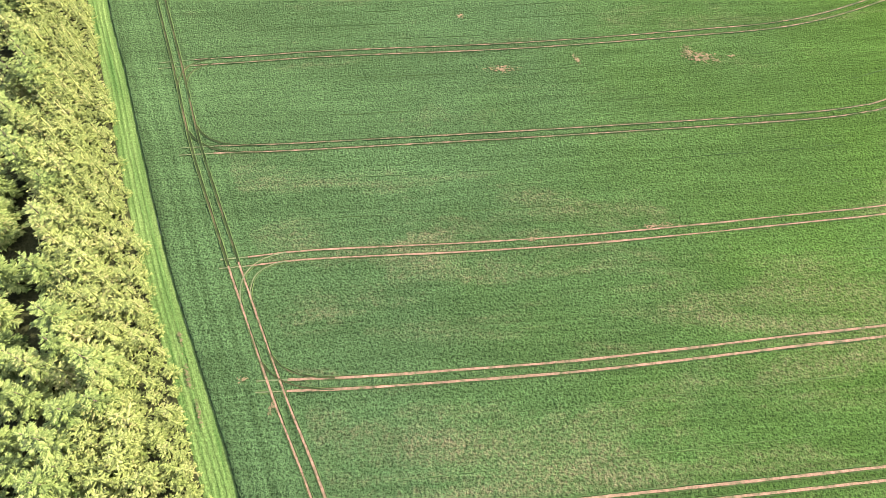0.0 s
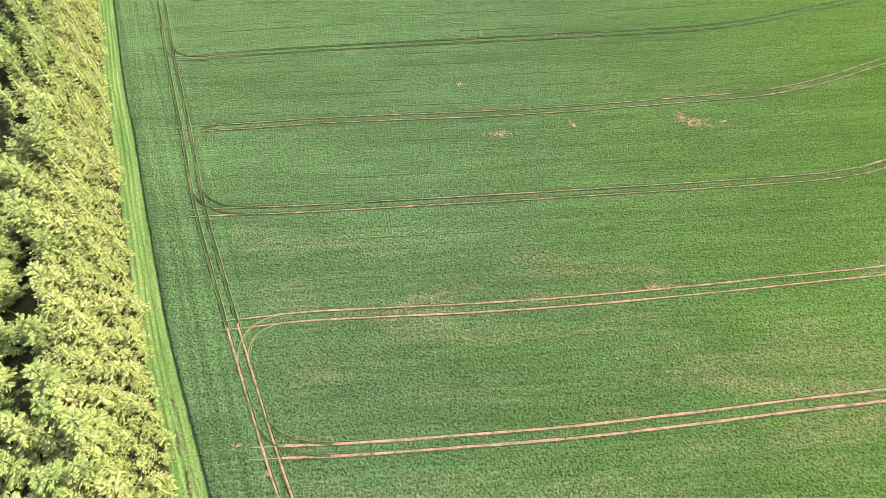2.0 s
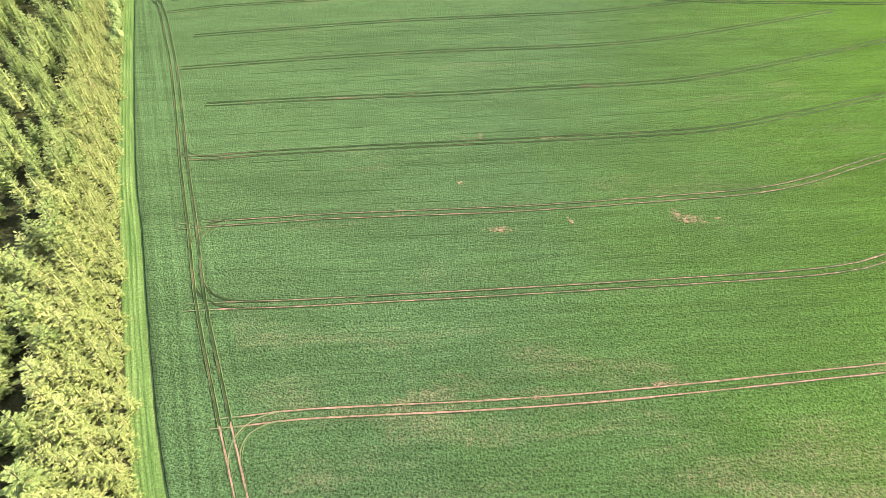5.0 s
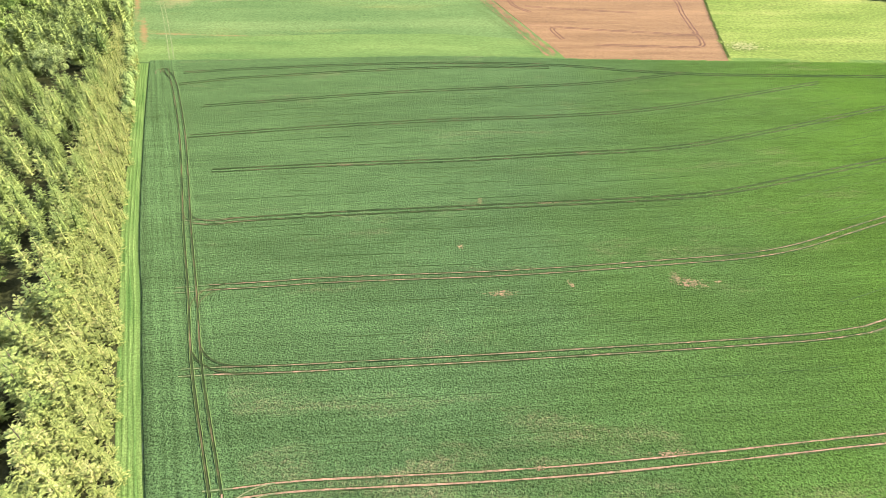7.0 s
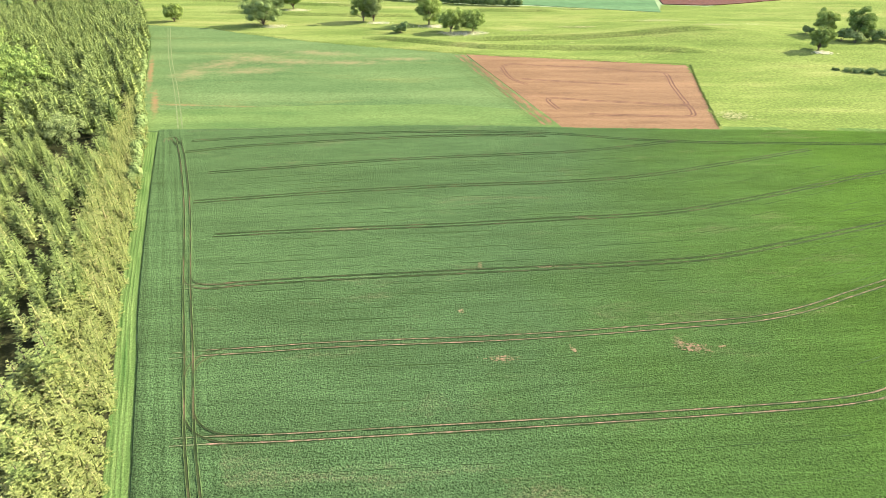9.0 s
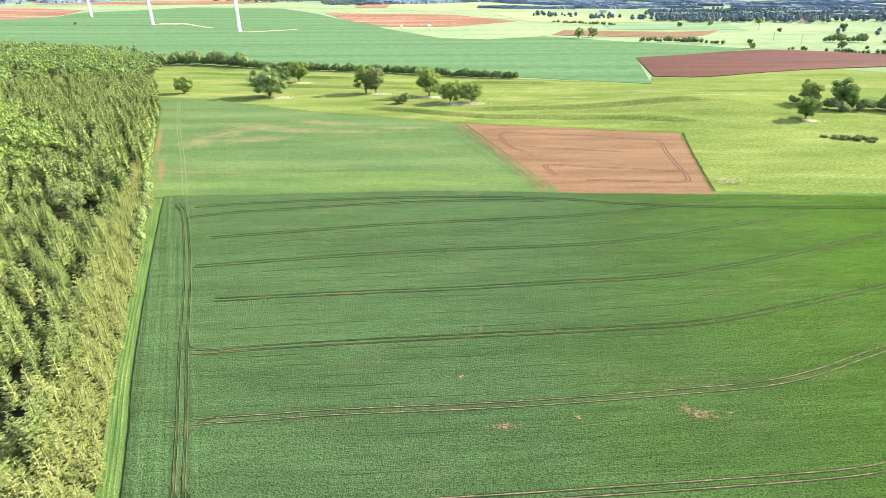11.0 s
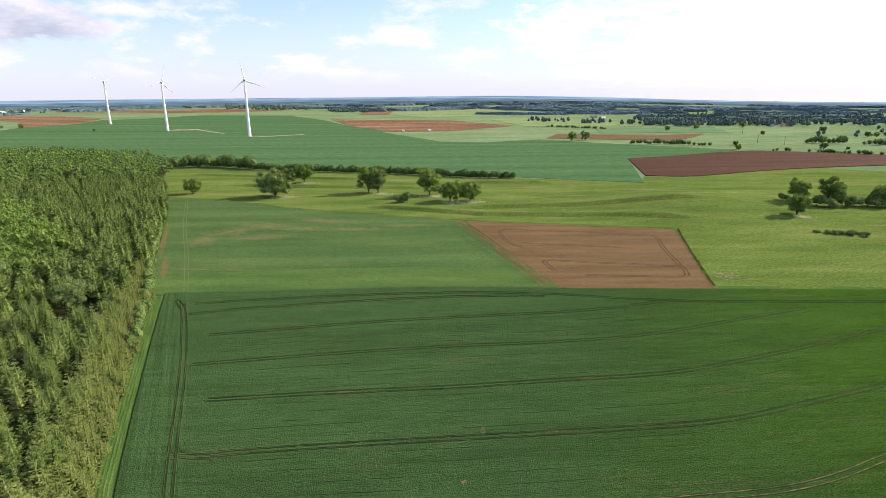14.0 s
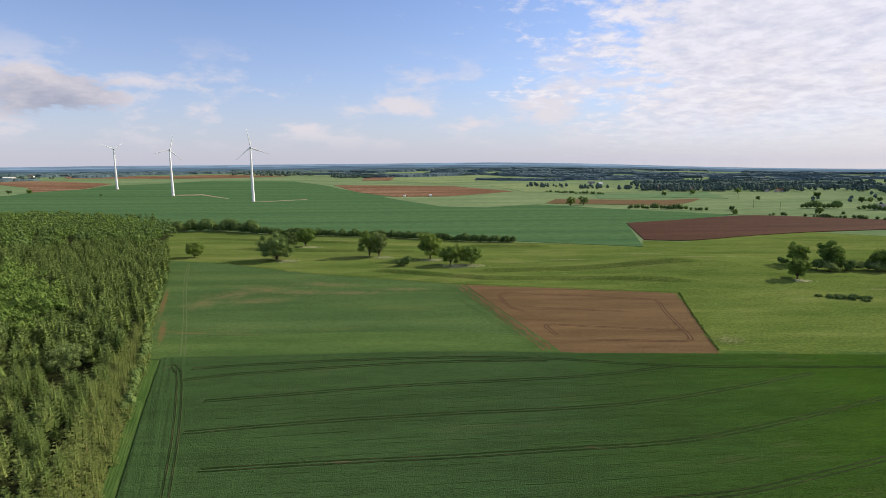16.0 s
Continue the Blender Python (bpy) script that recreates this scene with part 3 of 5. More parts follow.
def drill_gaps():
    """Broken narrow gaps between drill passes, lying between the tramlines and curving with them."""
    for k in range(len(TRAMLINES) - 3):
        a, b = spline(TRAMLINES[k], 0.8), spline(TRAMLINES[k + 1], 0.8)
        x0, x1 = max(a[0, 0], b[0, 0]) + 3, min(a[-1, 0], b[-1, 0], 170)
        for q in range(1, 6) if k > 3 else (2, 4):
            f = q / 6 + track_rng.uniform(-0.05, 0.05)
            at = x0 + track_rng.uniform(0, 40)
            while at < x1 - 6:
                end = min(x1, at + track_rng.uniform(5, 38))
                xs = np.arange(at, end, 0.9)
                ys = np.interp(xs, a[:, 0], a[:, 1]) * (1 - f) + np.interp(xs, b[:, 0], b[:, 1]) * f
                if len(xs) > 3:
                    lips(np.column_stack([xs, ys + track_rng.normal(0, 0.03, len(xs))]), 0.0, track_rng.uniform(0.10, 0.24))
                at = end + track_rng.uniform(4, 45)


drill_gaps()
lip_mesh = mesh_from("crop_edge", np.vstack(lip_v), np.vstack(lip_f), M_CROP_BLADES)
tagged(new("crop_edge", lip_mesh), "uneven crop stalks standing along the wheel ruts", "crop", kind="stuff")


def blot(name, x, y, rx, ry, z, material, label, seed, turn=0.0, category="bare soil"):
    """A ragged patch where soil shows in many small spots."""
    rng = np.random.default_rng(seed)
    n = int(np.clip(40 * math.sqrt(rx * ry), 30, 600))
    q = np.column_stack([rng.normal(0, 0.42, n) * rx, rng.normal(0, 0.42, n) * ry])
    c, s = math.cos(radians(turn)), math.sin(radians(turn))
    size = (0.11 + 0.03 * math.sqrt(rx * ry)) * rng.uniform(0.4, 1.5, n) * np.exp(-0.5 * ((q[:, 0] / rx) ** 2 + (q[:, 1] / ry) ** 2))
    ang = np.arange(7) * 2 * np.pi / 7
    rad = size[:, None] * rng.uniform(0.5, 1.3, (n, 7))
    px, py = q[:, :1] + rad * 1.3 * np.cos(ang), q[:, 1:] + rad * 0.8 * np.sin(ang)
    v = np.stack([x + c * px - s * py, y + s * px + c * py, z + 0.0006 * np.arange(n)[:, None] * np.ones(7)], -1).reshape(-1, 3)
    f = np.arange(n * 7).reshape(n, 7)
    return tagged(new(name, mesh_from(name, v, f, material)), label, category, kind="structure")


for i, (x, y, rx, ry, turn) in enumerate([(53.6, 97.6, 1.6, 2.2, 0), (56.5, 95.6, 5.5, 2.0, -8), (63, 96, 1.6, 0.5, 10), (12.5, 92.1, 4.5, 1.3, 0), (9.7, 129.6, 0.8, 2.0, 0),
                                          (-28.9, 149.9, 8, 0.7, 3), (43.4, 157.2, 3, 0.9, 2), (4, 109, 0.8, 1.4, 0), (29, 95, 0.7, 2.2, 20),
                                          (38, 52.5, 5, 0.7, 4), (16, 49.8, 2, 0.7, 4), (30, 128.8, 6, 0.6, 4), (-31, 24.5, 1.2, 0.6, 20), (-26, 20, 1.5, 0.5, 70)]):
    blot("bare_patch", x, y, rx, ry, 0.53, M_BARE, "ragged patch of bare reddish soil in the crop", 40 + i, turn)

# grass verge between crop and wood, with mown ridges and old wheel lines
edge_line = spline(CROP_EDGE + [(-146, 290), (-205, 425), (-250, 500)], 2.0)
es = sideways(edge_line)


def strip(name, o0, o1, z0, z1, material, label, category, jitter=0.0, kind="structure", upto=None):
    line, s = (edge_line, es) if upto is None else (edge_line[:upto], es[:upto])
    n = len(line)
    rng = np.random.default_rng(21)
    a = line + s * (o0 + rng.normal(0, jitter, n))[:, None]
    c = line + s * ((o0 + o1) / 2)
    b = line + s * (o1 + rng.normal(0, jitter, n))[:, None]
    v = np.stack([np.column_stack([a, np.full(n, z0)]), np.column_stack([c, np.full(n, z1)]), np.column_stack([b, np.full(n, z0)])], 1).reshape(-1, 3)
    i = 3 * np.arange(n - 1)
    f = np.vstack([np.stack([i + k, i + k + 3, i + k + 4, i + k + 1], -1) for k in (0, 1)])[:, ::-1]
    return tagged(new(name, mesh_from(name, v, f, material, True)), label, category, kind=kind)


strip("grass_verge", -0.4, 12.0, 0.05, 0.06, M_VERGE, "bright green grass verge along the wood", "verge", 0.1)
for off, w in ((1.0, 0.3), (1.9, 0.3), (2.8, 0.35), (3.8, 0.4)):
    strip("grass_ridge", off - w, off + w, 0.04, 0.15, M_VERGE, "long ridge of taller verge grass", "grass", 0.06, "stuff")
for i, (x, y, rx, ry) in enumerate([(-39.8, 25.0, 0.45, 3.2), (-37.0, 19.5, 0.4, 3.0), (-42.5, 31.5, 0.35, 2.4)]):
    blot("bare_patch", x, y, rx, ry, 0.33, M_BARE, "narrow bare soil line in the grass verge", 90 + i, 24)

# ---------------------------------------------------------------- middle fields
sheet("young_crop_field", [(-137.5, 238), (-128.5, 238)] + [(x, y - 2) for x, y in FAR_EDGE[1:6]] + [(53, 241), (52, 246.8), (14, 386)] + FIELD2_TOP[::-1][1:] + [(-213, 422), (-162, 300)],
      M_CROP_LIGHT, 0.28, "lighter green young crop with thin bare spots", "crop", "stuff")
sheet("ploughed_field", [(14.5, 387), (152, 355.5), (122.5, 238), (67.6, 240), (53, 243)], M_SOIL, 0.22, "tilled reddish-brown soil in a four-sided field", "ploughed field")
sheet("field_margin", [(123, 238.5), (360, 230.5), (360, 237), (200, 240), (126, 243.5)], M_VERGE, 0.2, "narrow grass margin beyond the crop", "verge")
LIGHT_BAND = [(-136, 239), (-128.5, 239)] + [(x, y - 1.5) for x, y in FAR_EDGE[1:5]] + [(53, 242), (47, 266), (0, 277), (-60, 276), (-146, 268)]
sheet("crop_headland", LIGHT_BAND, M_CROP_PALE, 0.32, "paler green headland strip of the young crop", "crop", "stuff")


def stain(material, spots, colour, strength, edge, ragged, rough_scale):
    """Soil showing through in ragged areas of a field. spots: x, y, half width, half depth, turn."""
    t = material.node_tree
    p = t.nodes["Principled BSDF"]
    old = p.inputs["Base Color"].links[0].from_socket
    geo = t.nodes.new("ShaderNodeNewGeometry")
    n = node(t, "ShaderNodeTexNoise", inputs={"Scale": rough_scale, "Detail": 7.0, "Roughness": 0.7})
    t.links.new(geo.outputs["Position"], n.inputs["Vector"])
    best = None
    for x, y, rx, ry, turn in spots:
        mp = t.nodes.new("ShaderNodeMapping")
        mp.vector_type = "TEXTURE"
        mp.inputs["Location"].default_value = (x, y, 0.3)
        mp.inputs["Rotation"].default_value = (0, 0, radians(turn))
        mp.inputs["Scale"].default_value = (rx, ry, 10)
        t.links.new(geo.outputs["Position"], mp.inputs[0])
        d = node(t, "ShaderNodeVectorMath", operation="LENGTH")
        t.links.new(mp.outputs[0], d.inputs[0])
        best = d.outputs["Value"] if best is None else math_node(t, "MINIMUM", best, d.outputs["Value"])
    best = math_node(t, "ADD", best, math_node(t, "MULTIPLY", math_node(t, "SUBTRACT", n.outputs["Fac"], 0.5), ragged))
    f = ramp(t, [(edge[0], strength), (edge[1], 0.0)], math_node(t, "MULTIPLY", best, 0.5))
    t.links.new(mix_colour(t, f, old, colour), p.inputs["Base Color"])


THIN_SPOTS = [(-141, 362, 12, 20, -60), (-124, 376, 24, 13, -20), (-98, 368, 26, 9, -10), (-63, 364, 26, 8, 0), (-152, 340, 12, 16, 0), (-28, 374, 24, 6, 0), (-118, 345, 24, 9, 10), (-85, 392, 30, 8, -15)]
RED_SPOTS = [(-178, 343, 1.9, 46, 23), (-148, 281, 2.0, 26, 23), (-132, 277, 13, 1.5, -4), (-108, 275, 14, 0.7, -4)]
for field_material in (M_CROP_LIGHT, M_CROP_PALE):
    stain(field_material, THIN_SPOTS, (0.150, 0.128, 0.060), 0.6, (0.0, 0.55), 3.4, 0.16)
    stain(field_material, RED_SPOTS, (0.172, 0.094, 0.046), 0.65, (0.05, 0.55), 3.0, 0.25)
tramline([(-114, 229), (-120.5, 245), (-147, 305), (-178, 372), (-207, 439), (-226, 484)], M_TRACK_LIGHT, "pale wheel ruts through the young crop", 0.6, z=0.36, lip=0)
tramline([(46, 250), (34, 292), (14, 350), (0, 388)], M_TRACK_GREEN, "wheel ruts in the young crop beside the ploughed field", 0.28, z=0.36, lip=0)
tramline([(42, 250), (27, 295), (7, 350)], M_TRACK_GREEN, "wheel ruts in the young crop beside the ploughed field", 0.28, z=0.365, lip=0)
M_FURROW = surface("compressed_soil", (0.050, 0.028, 0.016), (0.095, 0.054, 0.031), scale=0.3, grain=2.0, bump=0.4, depth=0.1, rough=0.95, gloss=0.04)
for loop in ([(35.5, 354.3), (43.1, 360.1), (62.1, 355.7), (91.5, 350.1), (113.8, 341.9), (129.3, 339.3), (130.7, 331.5), (126.6, 311.2), (123.2, 286.8), (121.7, 277.2), (114.7, 274.5), (101.7, 278.2), (79.8, 282.0), (63.2, 285.8), (55.1, 286.8), (53.2, 282.0), (55.9, 269.0)],
             [(35.4, 352.9), (38.1, 327.8), (45.9, 313.5)],
             [(121.8, 279.1), (120.7, 266.4), (115.9, 257.9), (96.3, 258.7), (69.4, 261.2)],
             [(44.4, 325.3), (72.4, 318.1), (102.8, 312.3)]):
    tramline(loop, M_FURROW, "darker wheel marks turning in the tilled soil", 0.8, z=0.245, lip=0)

for off, w in ((1.8, 0.55), (3.6, 0.4), (6.5, 0.2)):
    tramline([(14 - off, 386 - 0.3 * off), (27 - off, 338), (40 - off, 290), (52 - off, 246)], M_SOIL, "ragged furrow of bare soil beside the ploughed field", w, gauge=0.9, z=0.36, lip=0, wobble=0.5)

M_DRY = surface("dry_grass", (0.14, 0.17, 0.06), (0.22, 0.235, 0.10), scale=0.4, grain=1.5, bump=0.4, depth=0.1)
for i, (x, y, rx, ry) in enumerate([(137, 259, 10, 8), (205, 448, 22, 5), (243, 472, 16, 5), (60, 470, 16, 4), (128, 575, 22, 5), (180, 505, 30, 6), (-190, 600, 26, 6), (290, 360, 16, 5), (92, 421, 3, 2), (110, 480, 26, 5), (-120, 620, 24, 6)]):
    blot("dry_grass", x, y, rx, ry, 0.24 + float(np.maximum(0, meadow_height(np.array(float(x)), np.array(float(y))))), M_DRY, "faded straw-coloured grass in the meadow", 740 + i, 0, "grass")

# ---------------------------------------------------------------- far fields
sheet("wide_crop_field", [(-1900, 1500), (-1194, 1521), (-1223, 1660), (-1160, 1810), (-1190, 1990), (-1071, 2080), (-950, 2300), (-600, 2250), (-420, 1990), (-260, 1650), (-130, 1420),
                          (10, 1330), (166, 1150), (317, 1002), (452, 888), (466, 880), (339, 806), (253, 770), (201, 556), (128, 584), (78, 604)] +
      [(x, y + 7) for x, y in HEDGE_LINE[::-1][1:]] + [(-520, 860), (-760, 930), (-1300, 1150)], M_CROP_FAR, 0.35, "wide dark green crop field on the plateau", "crop", "stuff")
dark_rim = [(253, 770)] + [tuple(p) for p in spline([(255, 772), (339, 806), (420, 846), (480, 862), (545, 832), (640, 775), (760, 700)], 12.0)] + \
    [tuple(p) for p in spline([(760, 690), (640, 688), (528, 672), (427, 654), (347, 628), (290, 604), (258, 596), (219, 604)], 12.0)]
sheet("ploughed_field", dark_rim,
      M_SOIL_DARK, 0.75, "dark brown tilled field on a slope", "ploughed field")
sheet("ploughed_field", [(-1960, 2200), (-1732, 2187), (-1492, 2190), (-1230, 2083), (-1167, 1816), (-1223, 1643), (-1377, 1853), (-1568, 1978), (-1800, 2015)], M_SOIL_PALE, 0.5,
      "far reddish-brown tilled field", "ploughed field")
sheet("ploughed_field", [(-397, 2015), (-169, 1965), (28, 1903), (203, 1615), (98, 1509), (11, 1427), (-124, 1427), (-252, 1634)], M_SOIL_PALE, 0.6, "far reddish-brown tilled field", "ploughed field")
sheet("ploughed_field", [(173, 1225), (260, 1286), (474, 1218), (577, 1256), (515, 1158), (441, 1075), (249, 1140), (183, 1173)], M_SOIL, 0.5, "narrow brown tilled field", "ploughed field")
sheet("ploughed_field", [(-1715, 2530), (-1385, 2590), (-1065, 2745), (-708, 2651), (-959, 2470), (-1587, 2367)], M_SOIL_PALE, 0.6, "far brown tilled strip", "ploughed field")
sheet("ploughed_field", [(-352, 2585), (-217, 2530), (-219, 2283), (-336, 2294)], M_SOIL_PALE, 0.6, "far reddish tilled patch", "ploughed field")
sheet("stubble_field", [(-2458, 2891), (-2220, 2872), (-1542, 2810), (-1467, 2657), (-1828, 2650), (-2268, 2666)], M_STUBBLE, 0.5, "far pale straw-coloured field", "field")
sheet("pasture", [(-151, 1409), (10, 1387), (170, 1473), (263, 1300), (200, 1134), (80, 1064), (-7, 1102)], M_PASTURE, 0.55, "yellow-green pasture beside tilled soil", "pasture")
sheet("pasture", [(149, 1985), (352, 2003), (500, 1805), (532, 1528), (407, 1524), (231, 1586)], M_PASTURE_PALE, 0.5, "pale green far pasture", "pasture")
sheet("pasture", [(-229, 2670), (40, 2674), (335, 2472), (210, 2209), (-52, 2060), (-210, 2283)], M_PASTURE_PALE, 0.5, "pale green far pasture", "pasture")
sheet("green_field", [(389, 1456), (562, 1447), (698, 1487), (637, 1249), (570, 1298), (359, 1293)], M_FIELD_SOFT, 0.5, "bluish-green far crop field", "crop", "stuff")
sheet("turbine_pad", [(-440, 1290), (-416, 1281), (-330, 1352), (-338, 1362), (-418, 1298)], M_GRAVEL, 0.6, "pale gravel pad at a wind turbine", "gravel pad")
sheet("turbine_pad", [(-736, 1530), (-680, 1540), (-678, 1580), (-740, 1568)], M_GRAVEL, 0.6, "pale gravel pad at a wind turbine", "gravel pad")
sheet("farm_track", [(-682, 1560), (-548, 1408), (-544, 1412), (-676, 1572)], M_GRAVEL, 0.58, "narrow pale farm track", "track")


# ---------------------------------------------------------------- plants
def tube(p0, p1, r0, r1, n=6):
    """Vertices and faces (four corners) of a tapered stem."""
    p0, p1 = np.array(p0, float), np.array(p1, float)
    d = p1 - p0
    d /= np.linalg.norm(d) + 1e-9
    u = np.cross(d, [0.3, 0.9, 0.2])
    u /= np.linalg.norm(u)
    w = np.cross(d, u)
    a = np.linspace(0, 2 * np.pi, n, endpoint=False)
    ring = np.outer(np.cos(a), u) + np.outer(np.sin(a), w)
    v = np.vstack([p0 + ring * r0, p1 + ring * r1])
    i = np.arange(n)
    return v, np.stack([i, (i + 1) % n, (i + 1) % n + n, i + n], -1)


def joined(pieces):
    vs, fs, base = [], [], 0
    for v, f in pieces:
        vs.append(v)
        fs.append(f + base)
        base += len(v)
    return np.vstack(vs), np.vstack(fs)


def conifer_shape(height, radius, tiers, boughs, twigs, seed, bare=0.04, full=0.8, wide=0.2, core=0.3, droop=0.3, tilted=0.45):
    """A pointed crown: whorls of boughs round a narrow core, each bough a flat feathered spray of twigs."""
    rng = np.random.default_rng(seed)
    roots, tips, halves = [], [], []
    for k in range(tiers):
        h = bare + (1 - bare) * (k / tiers) ** 0.95
        reach = radius * (1 - h) ** full + 0.16
        n = max(4, int(round(boughs * (0.45 + 0.55 * (1 - h)))))
        a = rng.uniform(0, 6.28) + np.arange(n) * 2 * math.pi / n + rng.uniform(-0.3, 0.3, n)
        long = reach * rng.uniform(0.68, 1.22, n)
        z = h * height + rng.uniform(-0.45, 0.45, n) * height / tiers
        out = np.column_stack([np.cos(a), np.sin(a), np.zeros(n)])
        up = np.array([0, 0, 1.0])
        root = np.outer(z + droop * 0.8 * long, up)
        tip = out * long[:, None] + np.outer(z - droop * (1 - 0.75 * h) * long + rng.uniform(-0.10, 0.16, n) * long, up)
        side = np.column_stack([-out[:, 1], out[:, 0], np.zeros(n)])
        roots.append(root)
        tips.append(root + (tip - root) * (0.7 if twigs else 1.0))
        halves.append((0.07 if twigs else wide) * long + 0.05)
        if twigs:
            roots.append(root + (tip - root) * 0.55)
            tips.append(tip)
            halves.append(wide * 0.45 * long + 0.03)
        for w in range(twigs):
            s = 0.25 + 0.62 * (w + rng.uniform(0.1, 0.9, n)) / twigs
            for sg in (-1, 1):
                at = root + (tip - root) * s[:, None]
                size = ((0.42 if twigs < 5 else 0.33) * (1.12 - s) + 0.06) * long * rng.uniform(0.7, 1.3, n) + 0.10
                d = out * rng.uniform(0.55, 0.95, n)[:, None] + side * (sg * rng.uniform(0.5, 0.9, n))[:, None] + np.outer(rng.uniform(-0.30, 0.12, n), up)
                roots.append(at)
                tips.append(at + d * size[:, None])
                halves.append(wide * size + 0.03)
    root, tip, half = np.vstack(roots), np.vstack(tips), np.concatenate(halves)
    d = tip - root
    side = np.column_stack([-d[:, 1], d[:, 0], np.zeros(len(d))])
    side /= np.linalg.norm(side, axis=1)[:, None] + 1e-9
    tilt = rng.uniform(-tilted, tilted, len(d))
    side[:, 2] = tilt
    mid = root + d * 0.5 + np.column_stack([np.zeros((len(d), 2)), -0.25 * half])
    v = np.stack([root, mid + side * half[:, None], tip, mid - side * half[:, None]], 1).reshape(-1, 3)
    levels = np.linspace(bare, 0.86, 6)
    ring = np.arange(7) * 2 * math.pi / 7
    wide_at = core * radius * (1 - levels) ** full * (1 - (levels / 0.9) ** 2)
    body_v = np.stack([np.outer(wide_at, np.cos(ring)), np.outer(wide_at, np.sin(ring)), np.repeat((levels * height)[:, None], 7, 1)], -1)
    body_v[..., :2] *= rng.uniform(0.75, 1.25, (6, 7, 1))
    low = np.arange(5)[:, None] * 7 + np.arange(7)[None]
    nxt = np.arange(5)[:, None] * 7 + (np.arange(7)[None] + 1) % 7
    body = body_v.reshape(-1, 3), np.stack([low, nxt, nxt + 7, low + 7], -1).reshape(-1, 4)
    top = tube((0, 0, height * 0.95), (0, 0, height * 1.05), 0.07, 0.01, 4)
    return joined([(v, np.arange(len(v)).reshape(-1, 4)), body, top])


def clump(c, r, rng, squash=0.8, seg=8, rings=5):
    """A closed, uneven rounded mass of foliage."""
    th = np.linspace(0.08, np.pi - 0.08, rings + 1)
    ph = np.linspace(0, 2 * np.pi, seg, endpoint=False)
    T, P = np.meshgrid(th, ph, indexing="ij")
    q = r * rng.uniform(0.82, 1.12, T.shape)
    v = np.stack([q * np.sin(T) * np.cos(P), q * np.sin(T) * np.sin(P), squash * q * np.cos(T)], -1).reshape(-1, 3) + c
    i = np.arange(rings)[:, None] * seg + np.arange(seg)[None]
    j = np.arange(rings)[:, None] * seg + (np.arange(seg)[None] + 1) % seg
    return v, np.stack([i, i + seg, j + seg, j], -1).reshape(-1, 4)


def leaf_cloud(centres, radii, per, size, rng, squash=0.8, core=0.0, seg=8, rings=5):
    """Small leaf sprays spread over and inside rounded clumps."""
    quads = []
    for c, r in zip(centres, radii):
        n = per
        d = rng.normal(size=(n, 3))
        d /= np.linalg.norm(d, axis=1)[:, None]
        d[:, 2] = np.where(d[:, 2] < -0.75, -d[:, 2], d[:, 2])
        rad = r * rng.uniform(0.55, 1.08, n) ** 0.6
        p = c + d * rad[:, None] * np.array([1, 1, squash])
        nrm = d * 0.75 + rng.normal(0, 0.5, (n, 3))
        nrm /= np.linalg.norm(nrm, axis=1)[:, None]
        t = np.cross(nrm, rng.normal(size=(n, 3)))
        t /= np.linalg.norm(t, axis=1)[:, None] + 1e-9
        b = np.cross(nrm, t)
        s = size * rng.uniform(0.55, 1.25, n)[:, None]
        quads.append(np.stack([p - t * s * 0.5, p - b * s * 0.34 + nrm * s * 0.08, p + t * s * 0.5, p + b * s * 0.34 + nrm * s * 0.08], 1))
    v = np.vstack(quads).reshape(-1, 3)
    f = np.arange(len(v)).reshape(-1, 4)
    if core:
        return joined([(v, f)] + [clump(c, r * core, rng, squash, seg, rings) for c, r in zip(centres, radii)])
    return v, f


def broadleaf_shape(height, radius, seed, lobes=16, per=130, size=0.8, base=0.22, seg=8, rings=5, core=0.6):
    rng = np.random.default_rng(seed)
    mid = height * (base + (1 - base) * 0.52)
    half = height * (1 - base) * 0.5
    radius *= 1.32
    cs, rs = [], []
    for i in range(lobes):
        a, e = i * 2.399 + rng.uniform(-0.3, 0.3), math.asin(np.clip(-0.92 + 1.86 * (i + 0.5) / lobes, -1, 1))
        q = rng.uniform(0.42, 1.02)
        cs.append([radius * q * math.cos(a) * math.cos(e), radius * q * math.sin(a) * math.cos(e), mid + half * q * math.sin(e)])
        rs.append(radius * rng.uniform(0.19, 0.40))
    cs.append([0, 0, mid])
    rs.append(radius * 0.55)
    cs, rs = np.array(cs), np.array(rs)
    leaves = leaf_cloud(cs, rs, per, size, rng, core=core, seg=seg, rings=rings)
    r0 = 0.018 * height + 0.12
    stems = [tube((0, 0, -0.3), (0.1, 0.05, height * base * 1.1), r0 * 1.25, r0, 8), tube((0.1, 0.05, height * base * 1.1), (0, 0, mid), r0, r0 * 0.5, 7)]
    for i in range(0, lobes, 2):
        stems.append(tube((0.05, 0, height * base * rng.uniform(0.9, 1.3)), cs[i], r0 * 0.5, r0 * 0.12, 5))
    return joined(stems), leaves, (cs, rs)


def plant_things(places, variants, name, label, category, group):
    """Trees as things of their own; alike ones share their meshes."""
    for x, y, z, s, rot, k in places:
        m = Matrix.Translation((x, y, z)) @ Matrix.Rotation(rot, 4, "Z") @ Matrix.Diagonal((s, s, s, 1))
        k %= len(variants)
        tree = new(name)
        for part_name, me in variants[k]:
            part(part_name, me, tree)
        tree.matrix_world = m
        tagged(tree, label, category, group)


